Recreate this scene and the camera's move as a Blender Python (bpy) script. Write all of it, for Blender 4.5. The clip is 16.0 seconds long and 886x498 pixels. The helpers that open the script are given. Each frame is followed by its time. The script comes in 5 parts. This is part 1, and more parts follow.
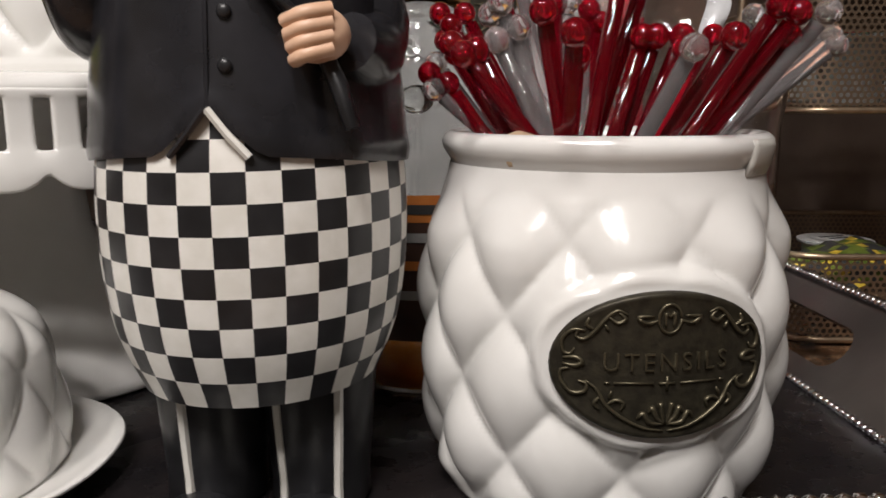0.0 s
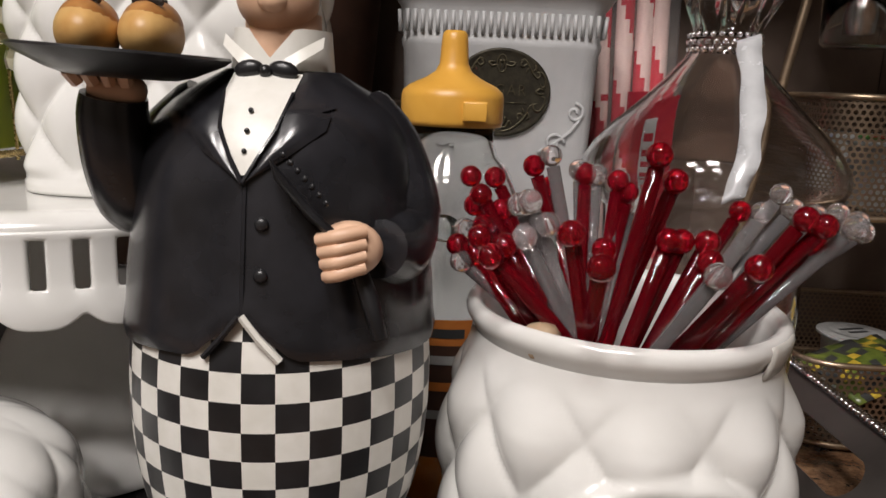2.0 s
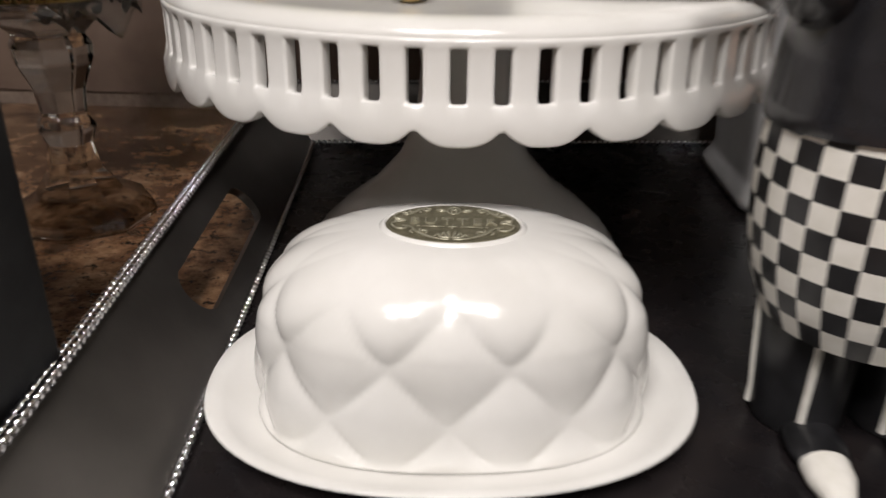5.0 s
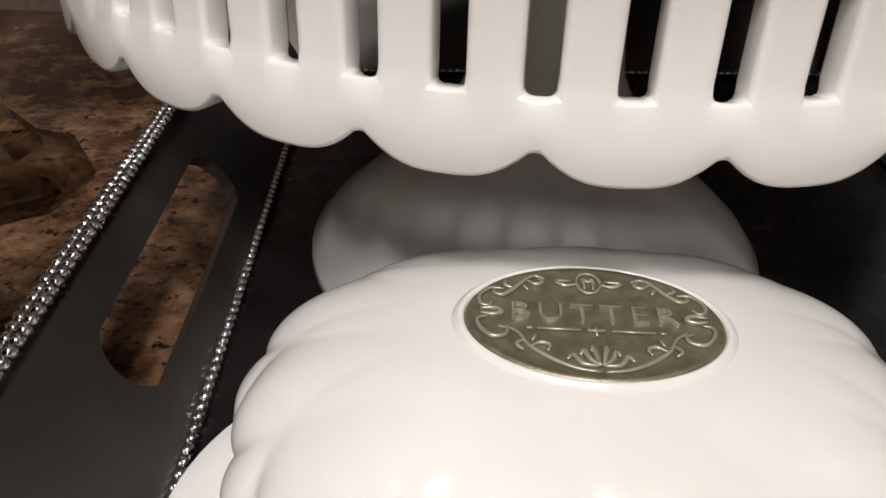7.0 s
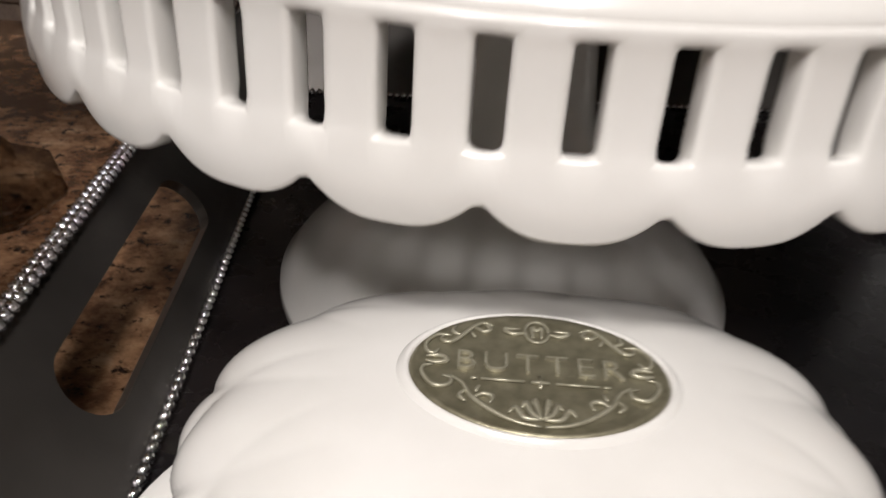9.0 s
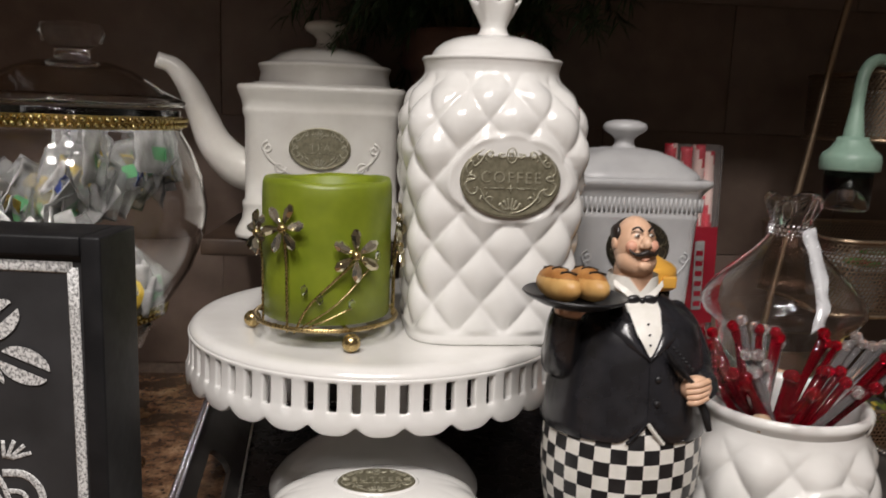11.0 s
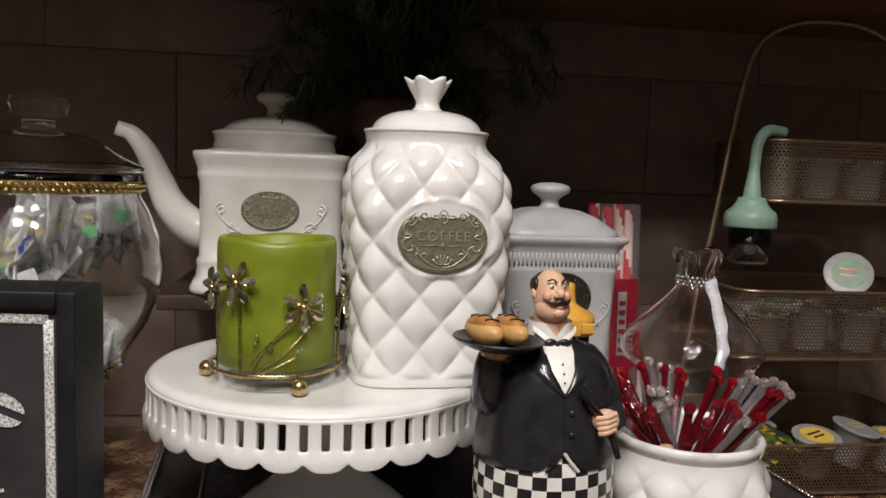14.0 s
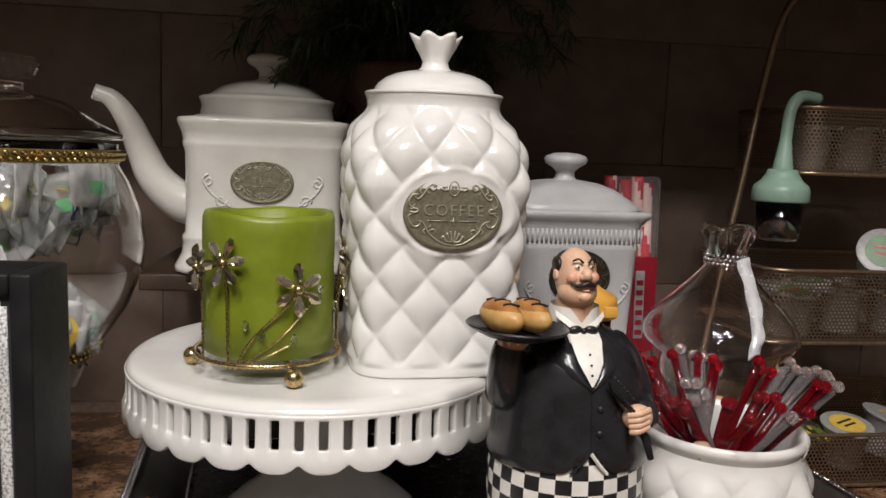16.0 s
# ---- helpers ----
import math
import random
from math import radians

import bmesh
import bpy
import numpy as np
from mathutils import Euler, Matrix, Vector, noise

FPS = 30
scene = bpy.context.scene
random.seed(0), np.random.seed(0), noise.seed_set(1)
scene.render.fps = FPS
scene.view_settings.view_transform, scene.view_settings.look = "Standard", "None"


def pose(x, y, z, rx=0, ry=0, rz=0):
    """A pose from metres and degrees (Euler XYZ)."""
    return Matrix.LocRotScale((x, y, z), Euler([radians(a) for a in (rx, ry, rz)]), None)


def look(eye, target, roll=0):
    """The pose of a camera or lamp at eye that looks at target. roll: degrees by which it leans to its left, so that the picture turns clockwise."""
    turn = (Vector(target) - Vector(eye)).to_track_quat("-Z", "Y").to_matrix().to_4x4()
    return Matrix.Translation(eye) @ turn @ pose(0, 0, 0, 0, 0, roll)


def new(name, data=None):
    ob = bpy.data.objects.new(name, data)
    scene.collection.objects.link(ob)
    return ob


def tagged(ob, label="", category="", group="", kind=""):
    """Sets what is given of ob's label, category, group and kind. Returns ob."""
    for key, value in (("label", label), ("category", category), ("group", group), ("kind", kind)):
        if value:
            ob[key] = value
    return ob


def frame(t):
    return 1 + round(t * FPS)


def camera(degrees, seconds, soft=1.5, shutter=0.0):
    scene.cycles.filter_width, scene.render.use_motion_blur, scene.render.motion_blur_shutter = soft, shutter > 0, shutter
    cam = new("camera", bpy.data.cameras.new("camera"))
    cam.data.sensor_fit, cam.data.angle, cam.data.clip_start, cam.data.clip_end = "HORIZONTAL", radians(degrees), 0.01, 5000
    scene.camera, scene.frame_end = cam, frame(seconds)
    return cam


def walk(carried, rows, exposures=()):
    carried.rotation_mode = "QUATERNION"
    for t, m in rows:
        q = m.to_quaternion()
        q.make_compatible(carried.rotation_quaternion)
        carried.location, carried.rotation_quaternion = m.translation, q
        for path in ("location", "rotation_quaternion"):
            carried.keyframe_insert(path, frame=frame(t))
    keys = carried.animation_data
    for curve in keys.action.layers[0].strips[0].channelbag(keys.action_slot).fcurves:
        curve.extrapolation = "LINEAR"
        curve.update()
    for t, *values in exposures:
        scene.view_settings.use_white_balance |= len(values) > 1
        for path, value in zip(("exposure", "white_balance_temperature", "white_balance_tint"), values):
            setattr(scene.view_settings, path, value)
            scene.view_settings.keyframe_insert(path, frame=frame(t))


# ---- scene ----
cam = camera(59.0, 16.0, shutter=0.5)
PATH = [
    (0, (0.025, 0.049, 0.148), (-0.035, 2.014, -0.219), -0.1),
    (0.5, (0.029, 0.052, 0.143), (-0.015, 2.021, -0.208), 1.4),
    (1, (0.028, 0.05, 0.177), (-0.067, 2.009, -0.211), 1.4),
    (1.5, (0.027, 0.049, 0.199), (-0.059, 2.006, -0.203), 2.6),
    (2, (0.022, 0.055, 0.213), (-0.087, 2.009, -0.199), 2.5),
    (2.5, (0.028, 0.05, 0.22), (-0.073, 1.997, -0.23), 2.4),
    (3, (0.023, 0.017, 0.233), (-0.029, 1.966, -0.213), 2.6),
    (3.5, (-0.029, -0.041, 0.246), (-0.138, 1.911, -0.175), 1.5),
    (4, (-0.092, -0.079, 0.259), (-0.316, 1.853, -0.206), 0.4),
    (4.5, (-0.149, -0.048, 0.231), (-0.357, 1.883, -0.247), 2.7),
    (5, (-0.189, 0.045, 0.202), (-0.315, 1.849, -0.651), 0.5),
    (7.5, (-0.227, 0.199, 0.174), (-0.306, 1.866, -0.929), 2.1),
    (8, (-0.225, 0.211, 0.167), (-0.293, 1.867, -0.952), 2.8),
    (8.5, (-0.224, 0.215, 0.168), (-0.308, 1.868, -0.954), 2.3),
    (9, (-0.219, 0.195, 0.185), (-0.291, 1.891, -0.871), 3.5),
    (9.5, (-0.208, 0.122, 0.238), (-0.225, 1.859, -0.753), 2.3),
    (10, (-0.201, 0.013, 0.278), (-0.199, 1.882, -0.435), 1.0),
    (10.2, (-0.2, -0.045, 0.295), (-0.172, 1.861, -0.311), 1.1),
    (12.3, (-0.207, -0.206, 0.33), (0.027, 1.769, 0.122), 3.1),
    (12.5, (-0.207, -0.211, 0.331), (0.015, 1.766, 0.134), 3.3),
    (13, (-0.206, -0.22, 0.331), (0.024, 1.759, 0.156), 2.9),
    (13.5, (-0.203, -0.229, 0.33), (0.035, 1.749, 0.156), 2.3),
    (14, (-0.199, -0.225, 0.328), (0.072, 1.748, 0.137), 2.1),
    (14.5, (-0.2, -0.216, 0.326), (0.068, 1.757, 0.13), 1.8),
    (15, (-0.2, -0.201, 0.326), (0.075, 1.769, 0.119), 2.0),
    (15.5, (-0.198, -0.182, 0.319), (0.077, 1.784, 0.074), 2.1),
    (16, (-0.2, -0.164, 0.322), (0.08, 1.8, 0.069), 2.2),
]
EXPOSURES = [(0, 0.14), (1.5, 0.08), (3, 0.0), (5, 0.0), (7.5, 0.07), (9, 0.14), (9.5, -0.14), (10, -0.10), (12.3, 0.0), (16, 0.02)]
walk(cam, [(t, look(eye, target, roll)) for t, eye, target, roll in PATH], EXPOSURES)

# ---- light ----
world = bpy.data.worlds.new("room_dark")
scene.world = world
world.use_nodes = True
world.node_tree.nodes["Background"].inputs[0].default_value = (0.9, 0.85, 0.8, 1)
world.node_tree.nodes["Background"].inputs[1].default_value = 0.028

LAMP_POWER = 10.0
LAMPS = [(x, y) for x in (-0.55, -0.09) for y in (-0.98, -0.52)]
for lx, ly in LAMPS:
    ld = bpy.data.lights.new("ceiling_lamp", "AREA")
    ld.shape, ld.size, ld.energy, ld.color = "SQUARE", 0.2, LAMP_POWER, (1.0, 0.940, 0.910)
    lo = new("ceiling_lamp", ld)
    lo.matrix_world = pose(lx, ly, 1.452)


# ---- materials ----
def mat(name, color=(0.8, 0.8, 0.8), rough=0.5, metal=0.0, **kw):
    m = bpy.data.materials.new(name)
    m.use_nodes = True
    b = m.node_tree.nodes["Principled BSDF"]
    b.inputs["Base Color"].default_value = (*color, 1)
    b.inputs["Roughness"].default_value = rough
    b.inputs["Metallic"].default_value = metal
    for key, value in kw.items():
        b.inputs[key.replace("_", " ")].default_value = value
    return m


def node(m, kind, **sockets):
    n = m.node_tree.nodes.new(kind)
    for key, value in sockets.items():
        n.inputs[key].default_value = value
    return n


def link(m, a, b):
    m.node_tree.links.new(a, b)


def vary(m, c1, c2, scale=60.0, detail=6.0, lo=0.35, hi=0.65, bump=0.0, bump_scale=400.0, rough=None, dist=0.0005):
    """Two-colour noise over a fine relief; rough: roughness range."""
    b = m.node_tree.nodes["Principled BSDF"]
    tc = node(m, "ShaderNodeTexCoord")
    n = node(m, "ShaderNodeTexNoise", Scale=scale, Detail=detail)
    link(m, tc.outputs["Object"], n.inputs["Vector"])
    r = node(m, "ShaderNodeValToRGB")
    r.color_ramp.elements[0].position, r.color_ramp.elements[0].color = lo, (*c1, 1)
    r.color_ramp.elements[1].position, r.color_ramp.elements[1].color = hi, (*c2, 1)
    link(m, n.outputs["Fac"], r.inputs["Fac"])
    link(m, r.outputs["Color"], b.inputs["Base Color"])
    if rough:
        mr = node(m, "ShaderNodeMapRange")
        mr.inputs["To Min"].default_value, mr.inputs["To Max"].default_value = rough
        n3 = node(m, "ShaderNodeTexNoise", Scale=scale * 2.3, Detail=4.0)
        link(m, tc.outputs["Object"], n3.inputs["Vector"])
        link(m, n3.outputs["Fac"], mr.inputs["Value"])
        link(m, mr.outputs["Result"], b.inputs["Roughness"])
    if bump:
        n2 = node(m, "ShaderNodeTexNoise", Scale=bump_scale, Detail=4.0)
        link(m, tc.outputs["Object"], n2.inputs["Vector"])
        bp = node(m, "ShaderNodeBump", Strength=bump, Distance=dist)
        link(m, n2.outputs["Fac"], bp.inputs["Height"])
        link(m, bp.outputs["Normal"], b.inputs["Normal"])
    return m


def glass(name, color=(1, 1, 1), rough=0.01, ior=1.45):
    return mat(name, color, rough, 0.0, Transmission_Weight=1.0, IOR=ior)


WHITE = vary(mat("white_glazed_ceramic", Coat_Weight=0.35, Coat_Roughness=0.06), (0.74, 0.73, 0.70), (0.81, 0.80, 0.775), 25, bump=0.08, bump_scale=90, rough=(0.13, 0.24))
CREAM = vary(mat("cream_glazed_ceramic", Coat_Weight=0.3, Coat_Roughness=0.08), (0.58, 0.56, 0.515), (0.65, 0.635, 0.59), 30, bump=0.08, bump_scale=120, rough=(0.18, 0.30))
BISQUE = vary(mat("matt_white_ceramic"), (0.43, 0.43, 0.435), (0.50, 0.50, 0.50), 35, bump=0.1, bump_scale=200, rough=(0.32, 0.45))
PEWTER = vary(mat("aged_pewter", metal=0.6, rough=0.4), (0.20, 0.185, 0.125), (0.29, 0.27, 0.19), 300, bump=0.25, bump_scale=900, rough=(0.32, 0.5))
PEWTER_HI = vary(mat("rubbed_pewter", metal=0.45, rough=0.35), (0.36, 0.34, 0.255), (0.46, 0.44, 0.34), 400, rough=(0.28, 0.42))
PEWTER_DARK = vary(mat("dark_bronze", metal=0.6, rough=0.5), (0.030, 0.026, 0.018), (0.055, 0.048, 0.032), 300, bump=0.25, bump_scale=900, rough=(0.4, 0.55))
BRONZE_HI = vary(mat("rubbed_bronze", metal=0.8, rough=0.4), (0.105, 0.092, 0.06), (0.15, 0.13, 0.085), 400)
BLACK_PAINT = vary(mat("black_lacquer", Coat_Weight=0.2, Coat_Roughness=0.15), (0.012, 0.012, 0.014), (0.022, 0.022, 0.026), 60, bump=0.12, bump_scale=250, rough=(0.17, 0.30))
TRAY_FLOOR = vary(mat("tray_black_floor", Specular_IOR_Level=0.35), (0.008, 0.007, 0.008), (0.015, 0.012, 0.012), 40, bump=0.1, bump_scale=500, rough=(0.2, 0.36))
TRAY_WALL = vary(mat("tray_satin_wall", metal=0.55), (0.085, 0.078, 0.072), (0.125, 0.115, 0.106), 18, bump=0.1, bump_scale=300, rough=(0.26, 0.36))
STRASS = mat("clear_strass", (0.88, 0.89, 0.92), 0.09, 1.0)
STRASS_GOLD = mat("gold_strass", (0.62, 0.50, 0.22), 0.12, 1.0)
SETTING_GOLD = mat("gold_strass_setting", (0.35, 0.25, 0.08), 0.3, 0.9)
CLEAR = glass("clear_glass")
CLEAR_SOFT = glass("pressed_glass", (0.97, 0.98, 0.97), 0.03, 1.5)
CRYSTAL = glass("cut_crystal", (0.9, 0.93, 0.92), 0.0, 1.6)
SMOKE = mat("smoke_crystal", (0.50, 0.45, 0.31), 0.05, 0.95)
# the same crystal, lightened: its bright sparkle is put into the colour
SMOKE_GLINT = mat("smoke_crystal_glint", (0.78, 0.74, 0.60), 0.05, 0.9)
RED = mat("clear_red_acrylic", (0.60, 0.008, 0.030), 0.05, 0.0, Transmission_Weight=0.90, IOR=1.48)
PINKISH = mat("clear_acrylic", (0.97, 0.925, 0.93), 0.04, 0.0, Transmission_Weight=0.92, IOR=1.48)
GOLD = vary(mat("brushed_gold_wire", metal=0.95), (0.42, 0.31, 0.14), (0.55, 0.42, 0.2), 300, rough=(0.2, 0.34))
WAX = vary(mat("olive_green_wax", Subsurface_Weight=0.25, Subsurface_Scale=0.006), (0.165, 0.212, 0.013), (0.215, 0.265, 0.02), 45, bump=0.15, bump_scale=90, rough=(0.3, 0.5), dist=0.001)
WAX.node_tree.nodes["Principled BSDF"].inputs["Subsurface Radius"].default_value = (0.6, 0.8, 0.15)
HONEY_CAP = vary(mat("amber_plastic_cap"), (0.70, 0.36, 0.055), (0.77, 0.41, 0.07), 60, bump=0.05, bump_scale=200, rough=(0.32, 0.42))
LABEL_ORANGE = vary(mat("orange_paper_label"), (0.42, 0.13, 0.02), (0.50, 0.17, 0.03), 80, rough=(0.5, 0.6))
FILM_WHITE = mat("milky_film", (0.80, 0.81, 0.80), 0.12, 0.0, Transmission_Weight=0.88, IOR=1.2)
PAPER = vary(mat("white_paper"), (0.22, 0.22, 0.215), (0.33, 0.33, 0.32), 80, bump=0.15, bump_scale=200, rough=(0.5, 0.7))
PAPER_YELLOW = vary(mat("yellow_wrapper"), (0.42, 0.29, 0.03), (0.52, 0.37, 0.05), 60, rough=(0.3, 0.45))
PAPER_GREEN = vary(mat("green_print"), (0.06, 0.22, 0.09), (0.10, 0.30, 0.13), 60, rough=(0.35, 0.5))
PAPER_BLUE = vary(mat("blue_wrapper"), (0.02, 0.04, 0.18), (0.04, 0.07, 0.26), 60, rough=(0.3, 0.45))
PAPER_DARK = mat("dark_print", (0.03, 0.03, 0.03), 0.5)
SKIN = vary(mat("painted_resin_flesh"), (0.66, 0.41, 0.27), (0.73, 0.48, 0.33), 90, bump=0.1, bump_scale=200, rough=(0.35, 0.5))
BLUSH = vary(mat("painted_resin_blush"), (0.64, 0.32, 0.22), (0.70, 0.38, 0.27), 90, rough=(0.4, 0.5))
HAIR = mat("painted_resin_hair", (0.018, 0.012, 0.010), 0.4)
CLOTH_WHITE = vary(mat("painted_resin_white"), (0.72, 0.70, 0.64), (0.80, 0.78, 0.73), 120, bump=0.08, bump_scale=300, rough=(0.3, 0.45))
CHECK_BLACK = vary(mat("painted_resin_black"), (0.010, 0.010, 0.011), (0.020, 0.020, 0.022), 90, bump=0.1, bump_scale=300, rough=(0.25, 0.4))
BREAD = vary(mat("painted_bread"), (0.50, 0.27, 0.085), (0.62, 0.38, 0.14), 90, bump=0.2, bump_scale=200, rough=(0.35, 0.5))
CRUST = vary(mat("painted_bread_crust"), (0.28, 0.11, 0.028), (0.46, 0.22, 0.06), 110, bump=0.2, bump_scale=200, rough=(0.35, 0.5))
SIGN_BLACK = vary(mat("sign_black_paint", Specular_IOR_Level=0.25), (0.007, 0.007, 0.008), (0.013, 0.013, 0.014), 60, bump=0.1, bump_scale=300, rough=(0.45, 0.6))
CHALK_BOARD = vary(mat("chalkboard"), (0.016, 0.016, 0.017), (0.030, 0.030, 0.032), 30, bump=0.1, bump_scale=500, rough=(0.5, 0.7))
CHALK = vary(mat("chalk_line"), (0.18, 0.18, 0.18), (0.66, 0.66, 0.65), 700, lo=0.36, hi=0.56, bump=0.3, bump_scale=900, rough=(0.8, 0.95))
TERRACOTTA = vary(mat("dark_terracotta"), (0.07, 0.032, 0.02), (0.11, 0.05, 0.03), 40, bump=0.2, bump_scale=200, rough=(0.6, 0.8))
LEAF = vary(mat("needle_leaf"), (0.014, 0.032, 0.010), (0.045, 0.085, 0.028), 60, rough=(0.4, 0.6))
STEM = mat("plant_stem", (0.09, 0.085, 0.035), 0.6)
DARK_WOOD = vary(mat("dark_stained_wood"), (0.030, 0.018, 0.011), (0.055, 0.033, 0.02), 22, bump=0.2, bump_scale=120, rough=(0.4, 0.55))
CABINET = vary(mat("cabinet_wood"), (0.12, 0.065, 0.03), (0.18, 0.10, 0.05), 16, bump=0.15, bump_scale=120, rough=(0.35, 0.5))
PLASTER = vary(mat("wall_plaster"), (0.25, 0.22, 0.19), (0.30, 0.27, 0.23), 6, bump=0.2, bump_scale=150, rough=(0.7, 0.9))
CEIL = vary(mat("ceiling_paint"), (0.50, 0.48, 0.45), (0.56, 0.54, 0.50), 6, bump=0.2, bump_scale=150, rough=(0.8, 0.9))
FLOOR = vary(mat("floor_boards"), (0.14, 0.08, 0.045), (0.22, 0.13, 0.075), 7, bump=0.1, bump_scale=80, rough=(0.4, 0.55))
GROUT = vary(mat("grout"), (0.13, 0.095, 0.075), (0.18, 0.135, 0.105), 150, bump=0.3, bump_scale=500, rough=(0.8, 0.95))
MINT = vary(mat("mint_plastic"), (0.22, 0.34, 0.27), (0.26, 0.39, 0.31), 60, bump=0.05, bump_scale=300, rough=(0.35, 0.5))
STEEL = mat("brushed_steel", (0.5, 0.5, 0.5), 0.25, 1.0)
CHAMPAGNE = vary(mat("champagne_wire", metal=0.9), (0.34, 0.25, 0.17), (0.42, 0.32, 0.22), 200, rough=(0.3, 0.45))
FOIL = vary(mat("foil_lid_white"), (0.26, 0.26, 0.25), (0.35, 0.35, 0.34), 200, bump=0.15, bump_scale=400, rough=(0.28, 0.42))
FOIL_GREEN = vary(mat("foil_lid_green"), (0.03, 0.11, 0.025), (0.06, 0.18, 0.04), 120, rough=(0.28, 0.4))
LEAF_FOIL = vary(mat("leaf_green_foil"), (0.05, 0.075, 0.012), (0.14, 0.17, 0.03), 90, rough=(0.25, 0.4))
FOIL_YELLOW = vary(mat("foil_lid_yellow"), (0.66, 0.42, 0.06), (0.74, 0.52, 0.10), 120, rough=(0.3, 0.4))
POD = mat("pod_plastic", (0.45, 0.45, 0.44), 0.4, 0.0, Subsurface_Weight=0.1)
BEECH = vary(mat("beech_wood"), (0.38, 0.27, 0.17), (0.48, 0.36, 0.24), 120, bump=0.1, bump_scale=300, rough=(0.45, 0.6))
CANDY_RED = mat("candy_red", (0.40, 0.02, 0.035), 0.2, 0.0, Coat_Weight=0.5)
CANDY_WHITE = mat("candy_white", (0.62, 0.46, 0.42), 0.25, 0.0, Coat_Weight=0.5)
WRAP_RED = mat("red_film", (0.26, 0.012, 0.025), 0.25)
FILM_CLEAR = mat("clear_film", (0.95, 0.95, 0.96), 0.1, 0.0, Transmission_Weight=0.95, IOR=1.1)
RIBBON = vary(mat("silver_ribbon", metal=0.3), (0.70, 0.71, 0.73), (0.85, 0.86, 0.88), 60, bump=0.25, bump_scale=60, rough=(0.2, 0.32), dist=0.002)
LAMP_FACE = mat("lamp_diffuser", (0.9, 0.88, 0.85), 0.5)
LAMP_FACE.node_tree.nodes["Principled BSDF"].inputs["Emission Color"].default_value = (1.0, 0.955, 0.92, 1)
LAMP_FACE.node_tree.nodes["Principled BSDF"].inputs["Emission Strength"].default_value = 6.0


def tile_material():
    m = mat("tumbled_stone_tile", rough=0.55)
    b = m.node_tree.nodes["Principled BSDF"]
    tc, oi = node(m, "ShaderNodeTexCoord"), node(m, "ShaderNodeObjectInfo")
    n = node(m, "ShaderNodeTexNoise", Scale=26.0, Detail=8.0)
    n.noise_dimensions = "4D"
    link(m, tc.outputs["Object"], n.inputs["Vector"])
    mu = node(m, "ShaderNodeMath")
    mu.operation = "MULTIPLY"
    mu.inputs[1].default_value = 40.0
    link(m, oi.outputs["Random"], mu.inputs[0])
    link(m, mu.outputs[0], n.inputs["W"])
    r = node(m, "ShaderNodeValToRGB")
    r.color_ramp.elements[0].position, r.color_ramp.elements[0].color = 0.3, (0.130, 0.090, 0.070, 1)
    r.color_ramp.elements[1].position, r.color_ramp.elements[1].color = 0.72, (0.190, 0.138, 0.108, 1)
    link(m, n.outputs["Fac"], r.inputs["Fac"])
    link(m, r.outputs["Color"], b.inputs["Base Color"])
    bp = node(m, "ShaderNodeBump", Strength=0.3, Distance=0.001)
    n2 = node(m, "ShaderNodeTexNoise", Scale=160.0, Detail=6.0)
    link(m, tc.outputs["Object"], n2.inputs["Vector"])
    link(m, n2.outputs["Fac"], bp.inputs["Height"])
    link(m, bp.outputs["Normal"], b.inputs["Normal"])
    return m


def granite_material():
    m = mat("brown_granite", rough=0.18)
    b = m.node_tree.nodes["Principled BSDF"]
    tc = node(m, "ShaderNodeTexCoord")
    n1 = node(m, "ShaderNodeTexNoise", Scale=28.0, Detail=8.0, Roughness=0.7)
    n2 = node(m, "ShaderNodeTexNoise", Scale=150.0, Detail=5.0, Roughness=0.65)
    v = node(m, "ShaderNodeTexVoronoi", Scale=210.0)
    for q in (n1, n2, v):
        link(m, tc.outputs["Object"], q.inputs["Vector"])
    r1 = node(m, "ShaderNodeValToRGB")
    cr = r1.color_ramp
    cr.elements[0].position, cr.elements[0].color = 0.34, (0.035, 0.018, 0.011, 1)
    cr.elements[1].position, cr.elements[1].color = 0.68, (0.54, 0.36, 0.225, 1)
    for pos, c in ((0.45, (0.13, 0.065, 0.034, 1)), (0.56, (0.33, 0.19, 0.105, 1))):
        e = cr.elements.new(pos)
        e.color = c
    link(m, n1.outputs["Fac"], r1.inputs["Fac"])
    r2 = node(m, "ShaderNodeValToRGB")
    r2.color_ramp.elements[0].position, r2.color_ramp.elements[1].position = 0.36, 0.46
    link(m, n2.outputs["Fac"], r2.inputs["Fac"])
    mx = node(m, "ShaderNodeMix")
    mx.data_type = "RGBA"
    mx.inputs["A"].default_value = (0.02, 0.012, 0.009, 1)
    link(m, r2.outputs["Color"], mx.inputs["Factor"])
    link(m, r1.outputs["Color"], mx.inputs["B"])
    mx2 = node(m, "ShaderNodeMix")
    mx2.data_type = "RGBA"
    mx2.inputs["Factor"].default_value = 0.22
    link(m, mx.outputs["Result"], mx2.inputs["A"])
    link(m, v.outputs["Color"], mx2.inputs["B"])
    hs = node(m, "ShaderNodeMix")
    hs.data_type, hs.blend_type = "RGBA", "MULTIPLY"
    hs.inputs["Factor"].default_value = 0.25
    link(m, mx.outputs["Result"], hs.inputs["A"])
    link(m, v.outputs["Distance"], hs.inputs["B"])
    link(m, hs.outputs["Result"], b.inputs["Base Color"])
    return m


